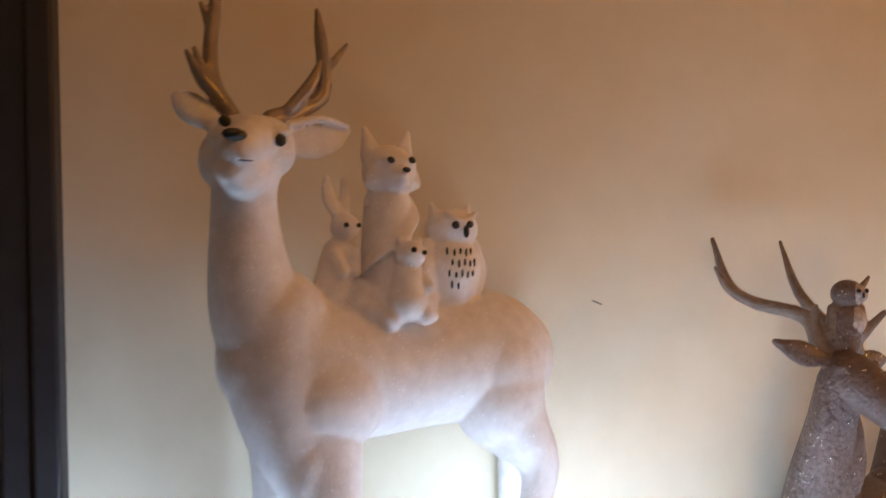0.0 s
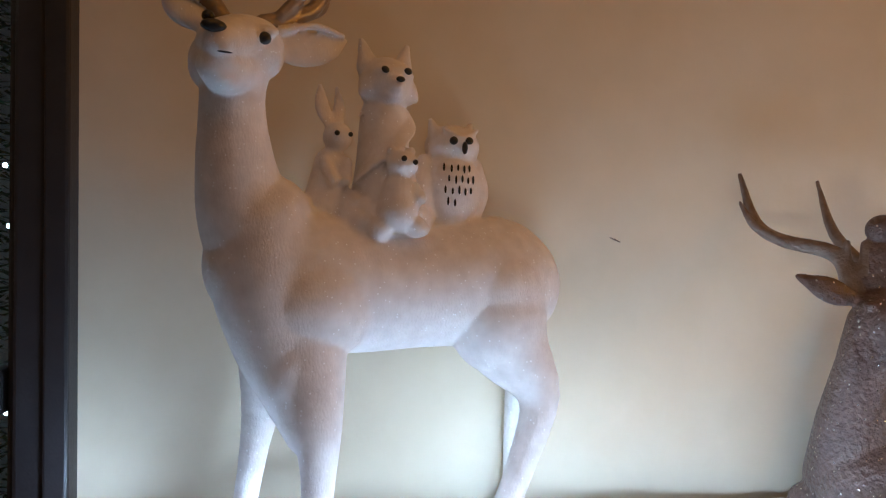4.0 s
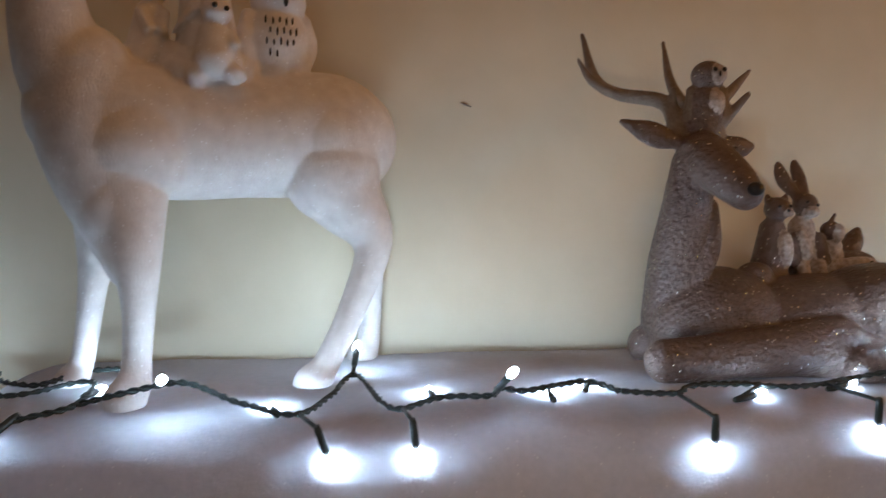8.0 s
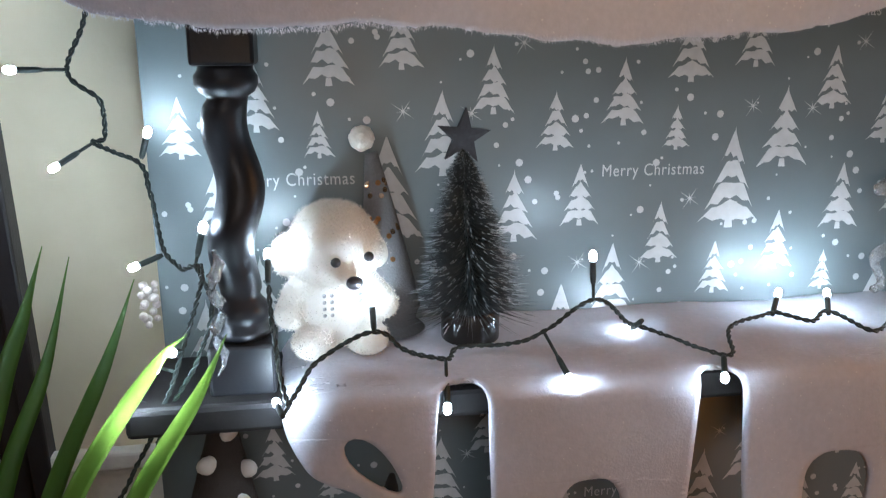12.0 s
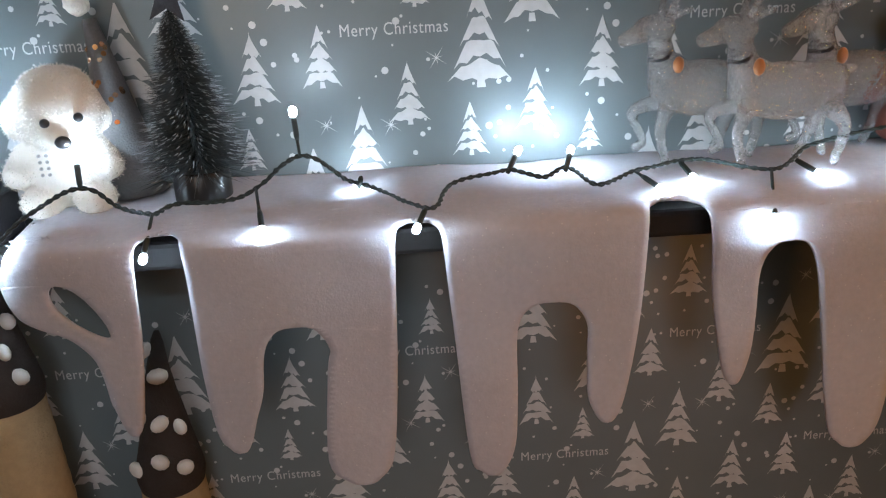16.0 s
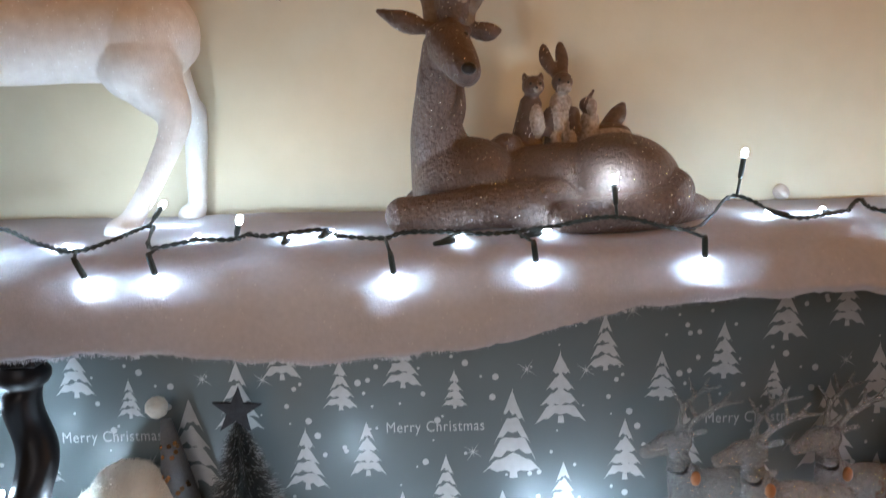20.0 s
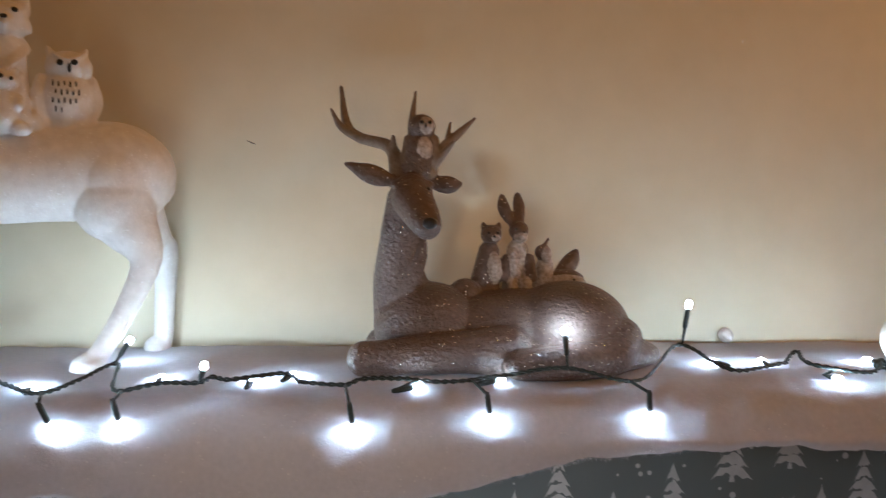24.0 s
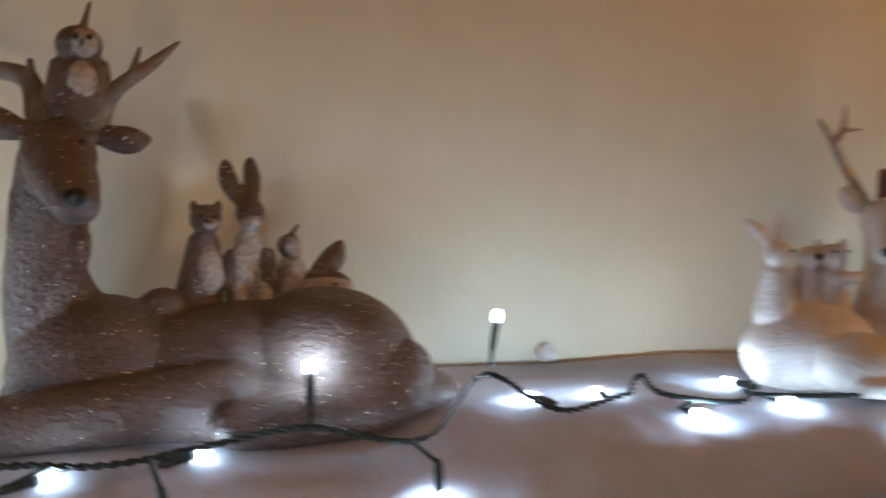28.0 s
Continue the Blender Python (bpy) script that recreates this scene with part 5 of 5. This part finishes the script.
def gnome(x, y, brim, top, lean, wide, spots, label):
    g = Clay()
    g.limb([(0, 0, .05, wide), (0, 0, brim * .6, wide), (0, 0, brim - .02, wide * .85)]).ball((0, -wide * .85, brim - .03), (.014, .012, .012))
    g.limb([(0, 0, brim, wide * .9), (lean * .3, 0, brim * .65 + top * .35, wide * .6), (lean * .6, 0, brim * .3 + top * .7, wide * .34), (lean, .005, top - .006, .006)], 1)
    for k, (dx, z) in enumerate(spots):
        u = (z - brim) / (top - brim)
        rad = wide * (.95 - .85 * u)
        g.dot((lean * u + dx, -math.sqrt(max(.00002, rad * rad - dx * dx)) * .96, z), (.0115 - .001 * (k % 3), .006, .0095), 2, (8 * u, 0, 30 * (k % 4) - 40))
    return g.cast("plush_gnome", (PLUSH_TAN, SPOT_BROWN, CREAM), (x, y, 0), 0, .004, label, "plush toy", 4, "plush gnomes")


PLUSH_TAN = material("tan_plush", (.48, .36, .2), .9, grain=120, bump=.5)
SPOT_BROWN = material("brown_felt", (.035, .026, .022), .9, grain=120, bump=.4)
gnome(.198, .635, .365, .535, .01, .042, ((-.03, .38), (.0, .395), (.024, .383), (.002, .437), (.02, .428), (-.02, .44), (.002, .488), (-.012, .515)), "tan plush gnome with a dark brown white-spotted pointed hat")
gnome(.045, .625, .485, .645, .01, .046, ((.0, .497), (.031, .508), (-.028, .51), (-.002, .535), (.02, .537), (.022, .565), (-.012, .575), (.006, .605)), "tan plush gnome with a dark brown white-spotted pointed hat")

# ---- dark framed glass door beside the wall ----
door = thing("door_1", (-.265, .75, 0), "dark-stained wooden glazed door showing coloured lights behind", "door", kind="structure")
door.rotation_euler = (0, radians(-1.6), 0)
part("jamb", box(.115, -.012, 0, .136, .15, 2.3, .003), FRAME_WOOD, door)
part("stile", box(.088, -.004, 0, .1145, .08, 2.3, .004), FRAME_WOOD, door)
part("bead", box(.078, .012, 0, .0875, .05, 2.3, .003), FRAME_WOOD, door)
part("stile", box(-.95, -.004, 0, -.86, .08, 2.3, .004), FRAME_WOOD, door)
part("rail", box(-.86, .0, 1.13, .0775, .04, 1.17, .004), FRAME_WOOD, door)
pane = part("pane", box(-.86, .024, .05, .0775, .029, 2.25), PANE, door)
pane.visible_shadow = False
night = new("backdrop", mesh_of("backdrop", box(-1.6, 2.2, -.5, 1.2, 2.25, 3), glow("night", (.62, .55, .80, 1), .006)))
tagged(night, "dark night outside the glazed door", "backdrop", kind="structure")
bush = thing("lit_fir", (-.62, 1.45, 0), "dark fir tree hung with small cold lights outside the door", "tree")
bm = bmesh.new()
tube(bm, [Vector((0, 0, 0)), Vector((0, 0, 2.0))], [.04, .01], 8)
part("trunk", bm, FRAME_WOOD, bush)
verts, faces = [], []
rng = random.Random(2)
for i in range(9000):
    z = .15 + 1.85 * rng.random() ** 1.2
    a, rad = rng.uniform(0, math.tau), (.5 * (1 - z / 2.1) + .03) * rng.uniform(.3, 1)
    c = Vector((rad * math.cos(a), rad * math.sin(a), z))
    d = Vector((math.cos(a), math.sin(a), rng.uniform(-.5, .3))).normalized() * .03
    s = d.cross(Vector((rng.uniform(-1, 1), rng.uniform(-1, 1), 1))).normalized() * .004
    k = len(verts)
    verts += [c - s, c + s, c + d]
    faces.append((k, k + 1, k + 2))
me = bpy.data.meshes.new("needles")
me.from_pydata(verts, [], faces)
me.materials.append(material("fir_needle", (.03, .055, .03), .6))
tagged(new("needles", me), kind="stuff").parent = bush
DOTS = [glow("tree_lamp_white", (.8, 1, .95, 1), 14), glow("tree_lamp_green", (.2, 1, .6, 1), 8), glow("tree_lamp_blue", (.3, .35, 1, 1), 10)]
lamp = []
for m in DOTS:
    bm = bmesh.new()
    bmesh.ops.create_icosphere(bm, subdivisions=2, radius=.0042)
    lamp.append(mesh_of("lamp", bm, m))
for i in range(170):
    z = .3 + 1.5 * rng.random()
    a, rad = rng.uniform(-2.8, .2), .5 * (1 - z / 2.1) + .04
    ob = new("lamp", lamp[rng.choice((0, 0, 0, 1, 1, 2))])
    ob.parent, ob.location = bush, (rad * math.cos(a), rad * math.sin(a), z)

# white ribbon end at the corner of the upper snow
bm = bmesh.new()
tube(bm, [Vector(q) for q in ((-.104, .66, 1.0), (-.135, .69, .955), (-.148, .70, .91), (-.141, .70, .868))], [.0009, .0008, .0008, .0006], 6)
rib = new("ribbon", mesh_of("ribbon", bm, CREAM))
tagged(rib, "thin white ribbon end hanging from the snow felt", "ribbon")

# grooved pale skirting on the wall beside the shelf unit, a scuff and a putty lump
bm = bmesh.new()
for z0, z1, deep in ((.02, .20, .016), (.204, .36, .014), (.364, .45, .018), (.454, .50, .012), (.504, .525, .02)):
    made = box(-.165, .762 - deep, z0, -.03, .7615, z1, .004)
    tmp = bpy.data.meshes.new("tmp")
    made.to_mesh(tmp)
    made.free()
    bm.from_mesh(tmp)
    bpy.data.meshes.remove(tmp)
solid("baseboard", bm, CREAM, "pale grooved wooden skirting low on the wall", "baseboard")
bm = bmesh.new()
tube(bm, [Vector((-.005, 0, .002)), Vector((0, -.0004, 0)), Vector((.005, 0, -.002))], [.0004, .0008, .0005], 6)
mark = new("wall_scuff", mesh_of("wall_scuff", bm, BROWN_HORN))
mark.location = (.316, .7615, 1.293)
tagged(mark, "small brown scuff in the beige wall paint", "scuff")
bm = bmesh.new()
bmesh.ops.create_icosphere(bm, subdivisions=3, radius=.009)
for v in bm.verts:
    v.co *= 1 + .2 * noise.noise(v.co * 120)
lump = new("putty_lump", mesh_of("putty_lump", bm, PALE_RESIN))
lump.location = (.885, .752, 1.065)
tagged(lump, "small beige putty lump at the foot of the wall", "lump")
